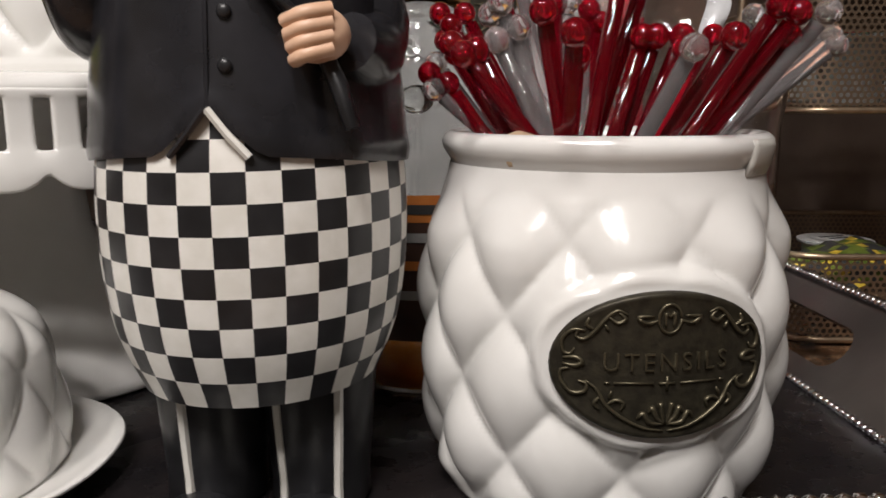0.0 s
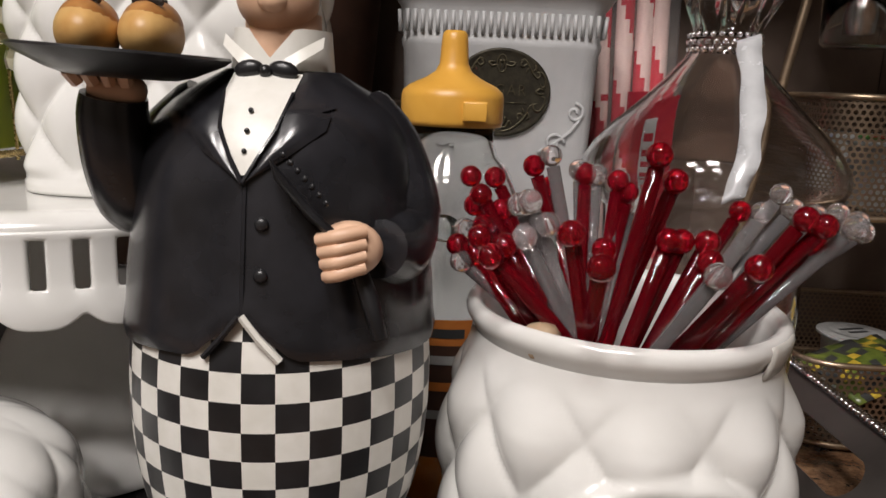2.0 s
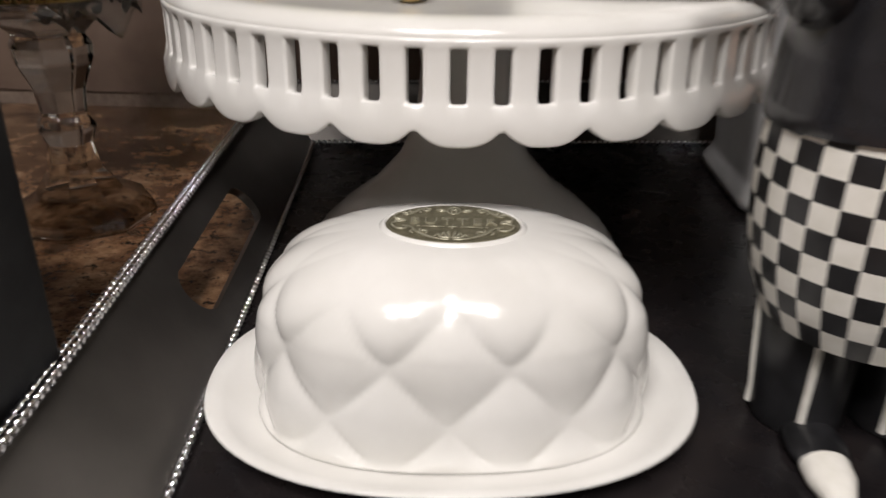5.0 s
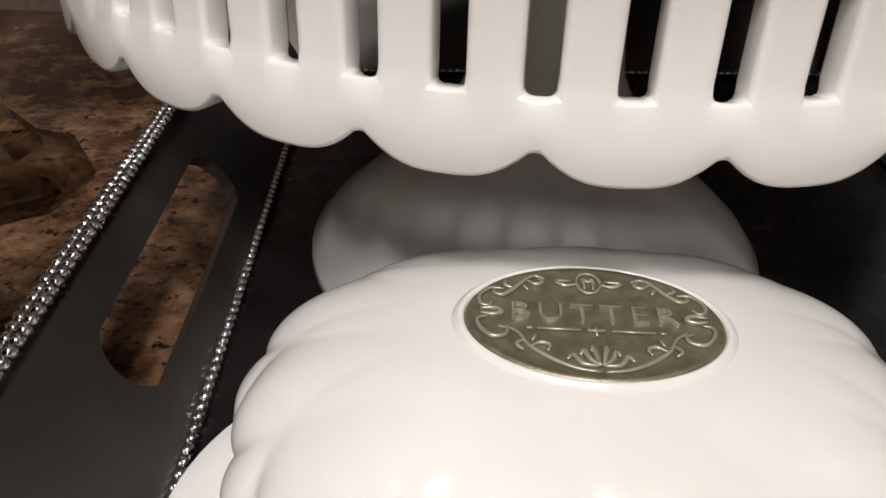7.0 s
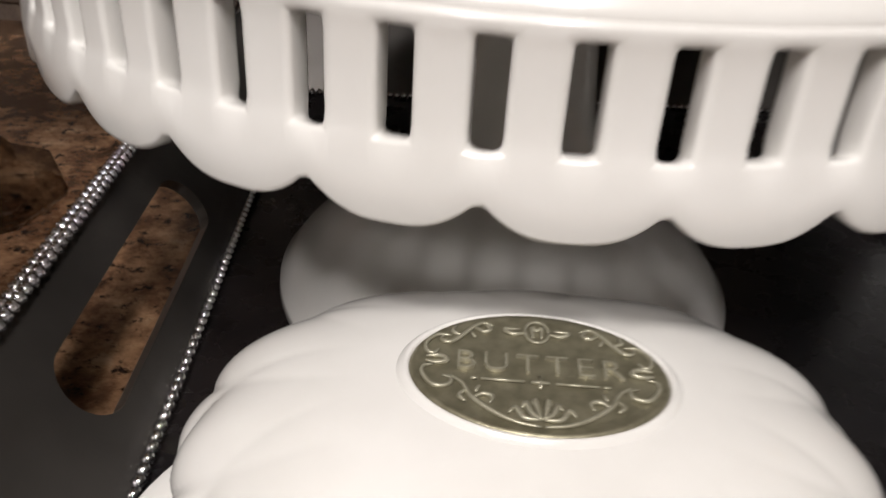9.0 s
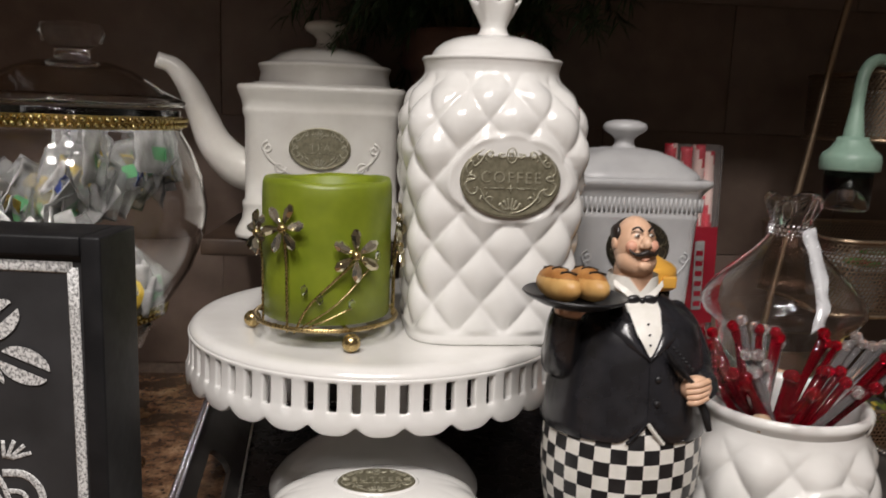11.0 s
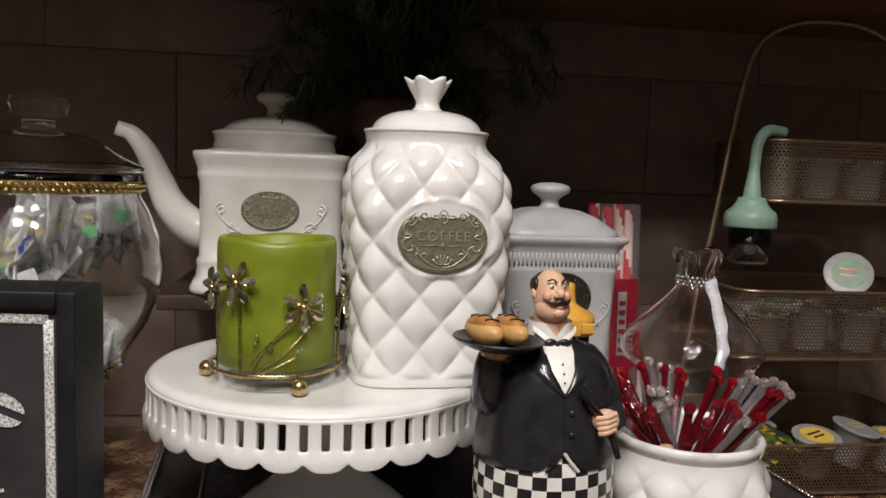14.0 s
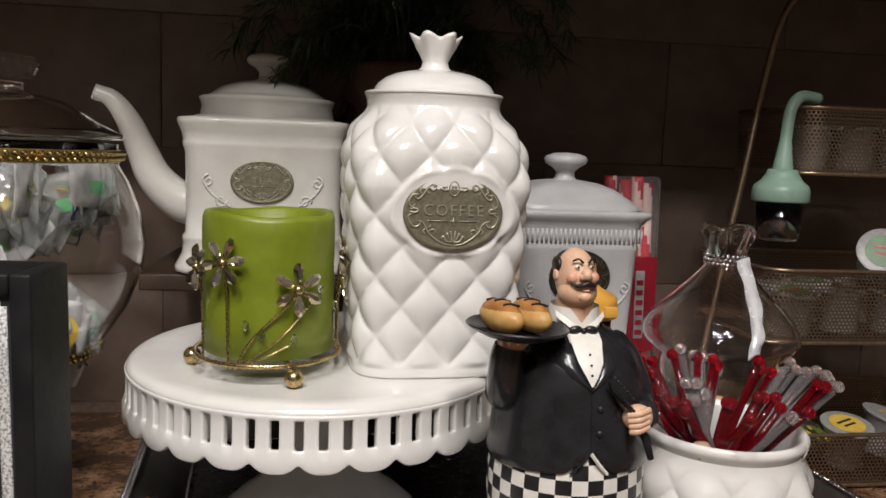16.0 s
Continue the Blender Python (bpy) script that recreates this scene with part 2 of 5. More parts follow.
def mesh_metal():
    """Champagne sheet metal with staggered round holes, by the sheet's own metres."""
    m = mat("perforated_champagne_metal", (0.28, 0.21, 0.15), 0.36, 0.9)
    nt = m.node_tree
    b, out = nt.nodes["Principled BSDF"], nt.nodes["Material Output"]
    uv = node(m, "ShaderNodeTexCoord")
    sep = node(m, "ShaderNodeSeparateXYZ")
    link(m, uv.outputs["UV"], sep.inputs[0])

    def math_node(op, a, c=None):
        n = node(m, "ShaderNodeMath")
        n.operation = op
        for k, s in enumerate((a, c)):
            if s is None:
                continue
            if isinstance(s, (int, float)):
                n.inputs[k].default_value = s
            else:
                link(m, s, n.inputs[k])
        return n.outputs[0]

    PITCH = 0.0042
    v = math_node("DIVIDE", sep.outputs["Y"], PITCH * 0.866)
    row = math_node("FLOOR", v)
    odd = math_node("MULTIPLY", math_node("MODULO", row, 2.0), 0.5)
    u = math_node("ADD", math_node("DIVIDE", sep.outputs["X"], PITCH), odd)
    fu = math_node("SUBTRACT", math_node("FRACT", u), 0.5)
    fv = math_node("MULTIPLY", math_node("SUBTRACT", math_node("FRACT", v), 0.5), 0.866)
    d2 = math_node("ADD", math_node("MULTIPLY", fu, fu), math_node("MULTIPLY", fv, fv))
    hole = math_node("LESS_THAN", d2, 0.33 ** 2)
    tr = node(m, "ShaderNodeBsdfTransparent")
    mix = node(m, "ShaderNodeMixShader")
    link(m, hole, mix.inputs[0])
    link(m, b.outputs[0], mix.inputs[1])
    link(m, tr.outputs[0], mix.inputs[2])
    link(m, mix.outputs[0], out.inputs["Surface"])
    return m


TILE, GRANITE, MESH_METAL = tile_material(), granite_material(), mesh_metal()


# ---- building helpers ----
def finish(name, bm, material, smooth=True):
    me = bpy.data.meshes.new(name)
    bmesh.ops.recalc_face_normals(bm, faces=bm.faces)
    if smooth:
        for f in bm.faces:
            f.smooth = True
    bm.to_mesh(me)
    bm.free()
    for m in material if isinstance(material, (list, tuple)) else (material,):
        me.materials.append(m)
    return me


def part(name, bm, material, parent=None, label="", smooth=True):
    ob = new(name, bm if isinstance(bm, bpy.types.Mesh) else finish(name, bm, material, smooth))
    if parent is not None:
        ob.parent = parent
    return tagged(ob, label) if label else ob


def thing(name, label, category, m=None, group="", kind=""):
    ob = new(name)
    ob.empty_display_size = 0.02
    if m is not None:
        ob.matrix_basis = m
    return tagged(ob, label, category, group, kind)


def sharp(ob, angle=40):
    """Keep the edges sharper than the angle."""
    ob.data.set_sharp_from_angle(angle=radians(angle))
    return ob


def bevelled(ob, width, segments=2):
    b = ob.modifiers.new("bevel", "BEVEL")
    b.width, b.segments, b.limit_method, b.angle_limit = width, segments, "ANGLE", radians(40)
    return ob


def box(x0, y0, z0, x1, y1, z1, bm=None, bev=0.0):
    bm = bm or bmesh.new()
    v = bmesh.ops.create_cube(bm, size=1.0)["verts"]
    for p in v:
        p.co = Vector(((x0 + x1) / 2 + p.co.x * (x1 - x0), (y0 + y1) / 2 + p.co.y * (y1 - y0), (z0 + z1) / 2 + p.co.z * (z1 - z0)))
    if bev:
        e = list({e for p in v for e in p.link_edges})
        bmesh.ops.bevel(bm, geom=e, offset=bev, segments=2, affect="EDGES", profile=0.6)
    return bm


def grid(rows, closed_u=True, bm=None, mat_of=None, cap0=False, cap1=False):
    """Quads over rows of points."""
    bm = bm or bmesh.new()
    vs = [[bm.verts.new(p) for p in r] for r in rows]
    n = len(rows[0])
    for i in range(len(rows) - 1):
        for j in range(n if closed_u else n - 1):
            k = (j + 1) % n
            f = bm.faces.new((vs[i][j], vs[i][k], vs[i + 1][k], vs[i + 1][j]))
            if mat_of:
                f.material_index = mat_of(i, j)
    if cap0:
        bm.faces.new(list(reversed(vs[0])))
    if cap1:
        bm.faces.new(vs[-1])
    return bm


def lathe(profile, seg=48, c=(0, 0, 0), bm=None, cap0=False, cap1=False, mi=0, phase=0.0, sx=1.0, sy=1.0):
    rows = [[(c[0] + sx * r * math.cos(phase + 2 * math.pi * k / seg), c[1] + sy * r * math.sin(phase + 2 * math.pi * k / seg), c[2] + z) for k in range(seg)] for r, z in profile]
    return grid(rows, True, bm, (lambda i, j: mi) if mi else None, cap0, cap1)


def ball(c, r, bm=None, mi=0, u=16, v=10, s=(1, 1, 1), turn=None):
    bm = bm or bmesh.new()
    m = Matrix.Translation(c) @ (turn or Matrix()) @ Matrix.Diagonal((r * s[0], r * s[1], r * s[2], 1))
    got = bmesh.ops.create_uvsphere(bm, u_segments=u, v_segments=v, radius=1.0, matrix=m)["verts"]
    for f in {f for p in got for f in p.link_faces}:
        f.material_index = mi
    return bm


def smooth_path(pts, n=6):
    """A Catmull-Rom line through the points."""
    p = [Vector(q) for q in pts]
    p = [p[0] * 2 - p[1], *p, p[-1] * 2 - p[-2]]
    out = []
    for i in range(1, len(p) - 2):
        for k in range(n):
            t = k / n
            a, b, c, d = p[i - 1:i + 3]
            out.append(0.5 * (2 * b + (c - a) * t + (2 * a - 5 * b + 4 * c - d) * t * t + (3 * b - a - 3 * c + d) * t ** 3))
    return out + [p[-2]]


def tube(pts, radius, seg=8, bm=None, mi=0, caps=True, flat=(1, 1)):
    """A round or flattened rod along points; radius: a number or one for each point."""
    bm = bm or bmesh.new()
    pts = [Vector(p) for p in pts]
    rr = [radius] * len(pts) if isinstance(radius, (int, float)) else list(radius)
    rings, side = [], None
    for i, p in enumerate(pts):
        d = (pts[min(i + 1, len(pts) - 1)] - pts[max(i - 1, 0)]).normalized()
        if side is None:
            side = d.cross(Vector((0, 0, 1)) if abs(d.z) < 0.9 else Vector((0, 1, 0))).normalized()
        side = (side - d * side.dot(d)).normalized()
        up = d.cross(side)
        rings.append([bm.verts.new(p + rr[i] * (flat[0] * math.cos(a) * side + flat[1] * math.sin(a) * up)) for a in (2 * math.pi * k / seg for k in range(seg))])
    for a, b in zip(rings, rings[1:]):
        for k in range(seg):
            f = bm.faces.new((a[k], a[(k + 1) % seg], b[(k + 1) % seg], b[k]))
            f.material_index = mi
    if caps:
        for r in (list(reversed(rings[0])), rings[-1]):
            f = bm.faces.new(r)
            f.material_index = mi
    return bm


def radii(a, b, n):
    return [a + (b - a) * i / (n - 1) for i in range(n)]


def lettering(text, size, depth=0.0004):
    """Raised serif-less letters as a mesh, centred, in the xz plane, facing -y."""
    cu = bpy.data.curves.new("lettering", "FONT")
    cu.body, cu.size, cu.extrude, cu.align_x, cu.align_y, cu.space_character, cu.resolution_u = text, size, depth, "CENTER", "CENTER", 1.2, 3
    cu.offset = -0.014 * size
    ob = bpy.data.objects.new("lettering", cu)
    scene.collection.objects.link(ob)
    me = bpy.data.meshes.new_from_object(ob.evaluated_get(bpy.context.evaluated_depsgraph_get()))
    bpy.data.objects.remove(ob)
    bpy.data.curves.remove(cu)
    me.transform(Matrix.Rotation(radians(90), 4, "X"))
    return me


def spiral(cx, cz, r, turns, start, sgn=1, n=18):
    return [(cx + r * (1 - 0.82 * i / n) * math.cos(start + sgn * turns * 2 * math.pi * i / n), 0, cz + r * (1 - 0.82 * i / n) * math.sin(start + sgn * turns * 2 * math.pi * i / n)) for i in range(n + 1)]


def scrolls(w, h, wire):
    """Scrollwork of an oval plaque: half widths w, h; mirrored foliate scrolls, an emblem above, a shell below."""
    bm = bmesh.new()

    def run(pts, sx, fat=1.0):
        p = smooth_path([(sx * x * w, 0, z * h) for x, z in pts], 4)
        n = len(p) - 1
        tube(p, [wire * fat * (0.55 + 0.65 * math.sin(math.pi * k / n)) for k in range(n + 1)], 5, bm)

    for sx in (-1, 1):
        run([(0.36, 0.74), (0.45, 0.79), (0.54, 0.68), (0.63, 0.50), (0.72, 0.38), (0.79, 0.42), (0.76, 0.52)], sx)
        run([(0.52, 0.70), (0.44, 0.62), (0.38, 0.68), (0.43, 0.76)], sx)
        run([(0.63, 0.52), (0.70, 0.58), (0.68, 0.68)], sx)
        run([(0.55, 0.60), (0.51, 0.50)], sx, 0.8)
        run([(0.71, 0.50), (0.82, 0.50), (0.905, 0.36), (0.90, 0.20), (0.84, 0.16), (0.80, 0.24)], sx)
        run([(0.90, 0.10), (0.79, 0.12), (0.73, 0.05), (0.80, 0.00), (0.90, 0.02)], sx, 1.2)
        run([(0.84, -0.04), (0.915, -0.08), (0.91, -0.22), (0.82, -0.38), (0.71, -0.36), (0.69, -0.25), (0.76, -0.21)], sx)
        run([(0.70, -0.20), (0.60, -0.32), (0.53, -0.52), (0.38, -0.71), (0.20, -0.85), (0.02, -0.90)], sx)
        run([(0.52, -0.54), (0.44, -0.46), (0.37, -0.50), (0.39, -0.60)], sx)
        run([(0.57, -0.42), (0.62, -0.52), (0.57, -0.60)], sx)
        run([(0.50, -0.44), (0.47, -0.33)], sx, 0.8)
        # wings of the emblem, leaves of the shell, the divided rule
        run([(0.09, 0.66), (0.20, 0.62), (0.27, 0.70), (0.14, 0.72)], sx)
        for x, z in ((0.05, -0.50), (0.12, -0.56), (0.20, -0.64)):
            run([(0.01, -0.80), (x * 0.7, z - 0.14), (x, z), (x * 1.25, z - 0.08)], sx, 1.2)
        tube([(sx * w * 0.12, 0, -h * 0.22), (sx * w * 0.46, 0, -h * 0.22)], wire * 0.7, 5, bm)
        tube([(sx * w * 0.49, 0, -h * 0.22), (sx * w * 0.54, 0, -h * 0.22)], wire * 0.7, 5, bm)
        run([(0.035, 0.56), (0.04, 0.76), (0.0, 0.70)], sx, 0.9)
    tube([(w * 0.10 * math.cos(a), 0, h * (0.68 + 0.20 * math.sin(a))) for a in radii(0, 2 * math.pi, 21)], wire * 0.8, 5, bm)
    tube([(-w * 0.07, 0, -h * 0.22), (w * 0.07, 0, -h * 0.22)], wire * 0.8, 5, bm)
    tube([(0, 0, -h * 0.12), (0, 0, -h * 0.32)], wire * 0.8, 5, bm)
    return bm


def plaque(parent, text, w, h, m, dark=False, curve=0.0, wide=1.0):
    """An oval metal plaque, facing -y in its own frame, bent round the z axis with radius curve."""
    base, high = (PEWTER_DARK, BRONZE_HI) if dark else (PEWTER, PEWTER_HI)

    def bend(me):
        for v in me.vertices:
            x, y, z = v.co
            if curve:
                a = x / curve
                v.co = (math.sin(a) * (curve - y), curve - math.cos(a) * (curve - y), z)
        return me

    rows = [[(w * f * math.cos(2 * math.pi * k / 48), y, h * f * math.sin(2 * math.pi * k / 48)) for k in range(48)] for f, y in ((1.0, 0.003), (1.0, -0.0008), (0.97, -0.0016), (0.93, -0.0012), (0.80, -0.0012), (0.55, -0.0012), (0.25, -0.0012), (0.03, -0.0012))]
    bm = grid(rows, True, cap1=True)
    ob = part("plaque", bend(finish("plaque", bm, base)), base, parent, "dark bronze oval plaque" if dark else "pewter oval plaque")
    ob.matrix_basis = m
    s = finish("scrollwork", scrolls(w * 0.97, h * 0.97, w * 0.017), high)
    s.transform(Matrix.Translation((0, -0.0016, 0)))
    part("scrollwork", bend(s), high, ob)
    t = lettering(text, h * (0.36 if dark else 0.44), 0.0004)
    t.transform(Matrix.Translation((0, -0.0016, h * 0.06)) @ Matrix.Diagonal((wide, 1, 1, 1)))
    t.materials.append(high)
    part("lettering", bend(t), high, ob)
    return ob


def quilt(u, v, soft=0.5):
    """Puffed diamonds: u, v in cells; 0 at the seams, 1 on the puffs."""
    a, b = (u + v) % 1.0, (u - v) % 1.0
    return (math.sin(math.pi * a) * math.sin(math.pi * b)) ** soft


def superellipse(a, n):
    c, s = math.cos(a), math.sin(a)
    k = (abs(c) ** n + abs(s) ** n) ** (-1 / n)
    return c * k, s * k


# ---- the room and the counter ----
WALL_Y = 0.775
part_c = box(-2.0, -0.02, -0.04, 2.0, WALL_Y, 0.0, bev=0.006)
tagged(part("countertop", part_c, GRANITE), "polished brown and black speckled granite countertop", "countertop", kind="structure")
tagged(part("base_cabinet", box(-2.0, 0.03, -0.92, 2.0, WALL_Y, -0.042), CABINET, smooth=False), "brown wooden base cabinet under the counter", "cabinet", kind="structure")
tagged(part("floor", box(-2.0, -2.4, -0.96, 2.0, WALL_Y, -0.921), FLOOR, smooth=False), "brown wooden kitchen floor", "floor", kind="structure")
tagged(part("ceiling", box(-2.1, -2.5, 1.50, 2.1, WALL_Y + 0.1, 1.56), CEIL, smooth=False), "white painted kitchen ceiling", "ceiling", kind="structure")
tagged(part("wall_west", box(-2.1, -2.5, -0.96, -2.001, WALL_Y, 1.5), PLASTER, smooth=False), "beige painted kitchen wall", "wall", kind="structure")
tagged(part("wall_east", box(2.001, -2.5, -0.96, 2.1, WALL_Y, 1.5), PLASTER, smooth=False), "beige painted kitchen wall", "wall", kind="structure")
tagged(part("wall_south", box(-2.0, -2.5, -0.96, 2.0, -2.401, 1.5), PLASTER, smooth=False), "beige painted kitchen wall", "wall", kind="structure")
wall_n = tagged(part("wall_north", box(-2.1, WALL_Y + 0.001, -0.96, 2.1, WALL_Y + 0.1, 1.5), GROUT, smooth=False), "brown tumbled stone tile backsplash wall", "wall", kind="structure")
tagged(part("wall_cabinet", box(-1.9, 0.386, 0.527, 1.9, WALL_Y - 0.001, 1.45, bev=0.004), CABINET), "brown wooden wall cabinet over the counter", "cabinet", kind="structure")

fixture = thing("ceiling_light", "flush ceiling light with four square diffusers", "ceiling light", pose(-0.32, -0.75, 1.5))
part("frame", box(-0.38, -0.38, -0.03, 0.38, 0.38, -0.001, bev=0.008), CEIL, fixture)
for lx, ly in LAMPS:
    part("diffuser", box(lx + 0.32 - 0.11, ly + 0.75 - 0.11, -0.042, lx + 0.32 + 0.11, ly + 0.75 + 0.11, -0.031, bev=0.004), LAMP_FACE, fixture)

# ---- the tray ----
tray = thing("serving_tray", "black serving tray with flared sides trimmed in clear rhinestones", "tray", pose(-0.0645, 0.4590, 0.0, 0, 0, 5.5))
HX, HY, FLARE, ZF, ZT = 0.2530, 0.211, 0.036, 0.008, 0.050
part("tray_floor", box(-HX, -HY, 0.002, HX, HY, ZF, bev=0.001), TRAY_FLOOR, tray, "glossy black tray floor")


def tray_side(half, shift, with_hole):
    """A flared side, x along it, y outwards, its foot at the origin; an optional stadium-shaped hand hole."""
    th = 0.005
    span, rise = math.hypot(FLARE, ZT - ZF), ZT - ZF
    hl, hr = 0.064, 0.0125
    mid = span * 0.46

    def at(x, s, off):
        f = s / span
        return (x, f * FLARE - off * rise / span, ZF + f * rise + off * FLARE / span)

    bm = bmesh.new()
    if not with_hole:
        rows = [[at(-half, 0, 0), at(half, 0, 0)], [at(-half - FLARE, span, 0), at(half + FLARE, span, 0)], [at(-half - FLARE, span, -th), at(half + FLARE, span, -th)], [at(-half, 0, -th), at(half, 0, -th)], [at(-half, 0, 0), at(half, 0, 0)]]
        return grid(rows, False, bm)
    n = 40
    inner, outer = [], []
    for k in range(n):
        a = 2 * math.pi * k / n
        c, s = math.cos(a), math.sin(a)
        inner.append((shift + (hl - hr) * (1 if c > 1e-6 else -1 if c < -1e-6 else 0) + hr * c, mid + hr * s))
        kk = max(abs(c), abs(s))
        u, v = c / kk, s / kk
        sp = span * (0.5 + 0.5 * v)
        outer.append((u * (half + FLARE * sp / span), sp))
    rings = []
    for off in (0.0, -th):
        rings.append([[at(x, s, off) for x, s in outer], [at(x, s, off) for x, s in inner]])
    return grid([rings[0][0], rings[0][1], rings[1][1], rings[1][0], rings[0][0]], True, bm)


BEAD = bmesh.new()
bmesh.ops.create_icosphere(BEAD, subdivisions=1, radius=1.0)
BEAD_V = [v.co.copy() for v in BEAD.verts]
BEAD_F = [[v.index for v in f.verts] for f in BEAD.faces]
BEAD.free()


def beads(centres, r, name, parent, material=STRASS, label="clear rhinestone trim"):
    verts, faces = [], []
    for c in centres:
        k = len(verts)
        q = Euler((random.uniform(0, 3), random.uniform(0, 3), 0)).to_matrix()
        verts += [tuple(Vector(c) + r * (q @ v)) for v in BEAD_V]
        faces += [[k + i for i in f] for f in BEAD_F]
    me = bpy.data.meshes.new(name)
    me.from_pydata(verts, [], faces)
    me.polygons.foreach_set("use_smooth", [True] * len(me.polygons))
    me.materials.append(material)
    return tagged(part(name, me, material, parent, label), kind="stuff")


for side, (half, dist, ang) in {"left": (HY, HX, 90), "right": (HY, HX, -90), "front": (HX, HY, 180), "back": (HX, HY, 0)}.items():
    m = pose(0, 0, 0, 0, 0, ang) @ pose(0, dist, 0)
    ob = part("tray_side", tray_side(half, -0.020 if side == "left" else 0.0, side in ("left", "right")), TRAY_WALL, tray, "satin black flared side" + (" with a hand hole" if side in ("left", "right") else ""), smooth=False)
    ob.matrix_basis = m
    p = 0.0043
    top = []
    length = 2 * (half + FLARE)
    for k in range(int(length / p)):
        for row in (0, 1):
            top.append((-length / 2 + (k + 0.5 * row) * p, FLARE - 0.0015 + 0.0038 * row, ZT + 0.0012 - 0.0012 * row))
    low = [(-half + k * p, -0.0012, ZF + 0.0018) for k in range(int(2 * half / p))]
    for pts, nm in ((top, "upper_trim"), (low, "lower_trim")):
        b = beads(pts, 0.0025, nm, tray)
        b.matrix_basis = m

# ---- the cake stand ----
SX, SY, SR, SZ = -0.2065, 0.4600, 0.1485, 0.1595
stand = thing("cake_stand", "white ceramic pedestal cake stand with a pierced scalloped skirt", "cake stand", pose(SX, SY, 0.0085))
zt = SZ - 0.0085
part("plate", lathe([(0.0005, zt), (0.09, zt), (0.131, zt - 0.0002), (0.139, zt + 0.0003), (0.1435, zt - 0.0009), (0.1468, zt - 0.0038), (0.1479, zt - 0.0075), (0.1430, zt - 0.0085), (0.13, zt - 0.007), (0.0005, zt - 0.007)], 120), WHITE, stand)
N_SLOT = 60
LEVELS = [zt - 0.0060, zt - 0.0095, zt - 0.0118, zt - 0.0255, zt - 0.0280, zt - 0.0350, zt - 0.0435]
rows = []
COLS = N_SLOT * 8
for i, z in enumerate(LEVELS):
    r = []
    for j in range(COLS):
        a = 2 * math.pi * (j + 1) / COLS - 0.0342
        zz = z
        if i >= 5:
            sc = abs(math.sin((a - 0.0262) * N_SLOT / 4))
            zz = z + (0.0042 if i == 6 else 0.002) * (1 - sc) ** 1.6 * 1.6
        rad = SR - 0.0008 * math.cos((i - 2) * 0.8) + (0.0012 if i >= 5 else 0)
        r.append((rad * math.cos(a), rad * math.sin(a), zz))
    rows.append(r)
bm = grid(rows, True)
bm.faces.ensure_lookup_table()
gone = []
for i in (1, 2, 3):
    for j in range(COLS):
        k = j % 8
        if (i == 2 and k in (2, 3, 4)) or (i in (1, 3) and k in (2, 3, 4)):
            gone.append(bm.faces[i * COLS + j])
bmesh.ops.delete(bm, geom=gone, context="FACES")
skirt = part("skirt", bm, WHITE, stand, "pierced skirt with rectangular slots and scalloped edge")
so = skirt.modifiers.new("thick", "SOLIDIFY")
so.thickness, so.offset = 0.0065, -1
bevelled(skirt, 0.0011, 2)
part("pedestal", lathe([(0.0005, zt - 0.0075), (0.05, zt - 0.0075), (0.034, zt - 0.014), (0.026, zt - 0.028), (0.024, zt - 0.045), (0.027, 0.075), (0.036, 0.056), (0.05, 0.040), (0.068, 0.026), (0.081, 0.014), (0.0870, 0.006), (0.0875, 0.002), (0.085, 0.0), (0.0005, 0.0)], 96), WHITE, stand)

# ---- the butter dish ----
butter = thing("butter_dish", "white ceramic butter dish with quilted lid and pewter plaque", "butter dish", pose(-0.2040, 0.3115, 0.0085, 0, 0, 5))


def oval_rows(levels, seg, n):
    return [[(a * superellipse(2 * math.pi * k / seg, n)[0], b * superellipse(2 * math.pi * k / seg, n)[1], z) for k in range(seg)] for a, b, z in levels]


part("plate", grid(oval_rows([(0.001, 0.001, 0.0035), (0.070, 0.046, 0.0035), (0.078, 0.053, 0.005), (0.090, 0.064, 0.0085), (0.0968, 0.0700, 0.0115), (0.0976, 0.0708, 0.0105), (0.093, 0.067, 0.007), (0.078, 0.052, 0.0015), (0.072, 0.046, 0.0), (0.001, 0.001, 0.0)], 96, 2.3)), WHITE, butter)
rows = []
NV, NU = 90, 240
for i in range(NV + 1):
    t = i / NV
    # profile: upright side, round shoulder, flat top
    if t < 0.5:
        f, z = 1.0 - 0.05 * (t / 0.5) ** 2, 0.0055 + 0.043 * t / 0.5
    else:
        s = (t - 0.5) / 0.5
        f, z = 0.95 * math.cos(s * math.pi / 2) ** 0.62 if s < 1 else 0.0, 0.0485 + 0.0290 * math.sin(s * math.pi / 2) ** 1.1
        f = max(f, 0.004)
    r = []
    for k in range(NU):
        a = 2 * math.pi * k / NU
        ex, ey = superellipse(a, 2.5)
        amp = 0.0036 * min(1, t / 0.06) * (1 if t < 0.55 else max(0.0, 1 - (t - 0.55) / 0.36) ** 1.1)
        q = quilt(11 * k / NU + 0.30, 1.9 * t + 0.12, 0.62) - 0.55
        r.append(((0.0765 * f + amp * q * f) * ex, (0.0530 * f + amp * q * f) * ey, z + (amp * 0.30 * q * min(1.0, (t - 0.3) / 0.2) if t > 0.3 else 0)))
    rows.append(r)
part("lid", grid(rows, True, cap0=True, cap1=True), WHITE, butter, "quilted white lid")
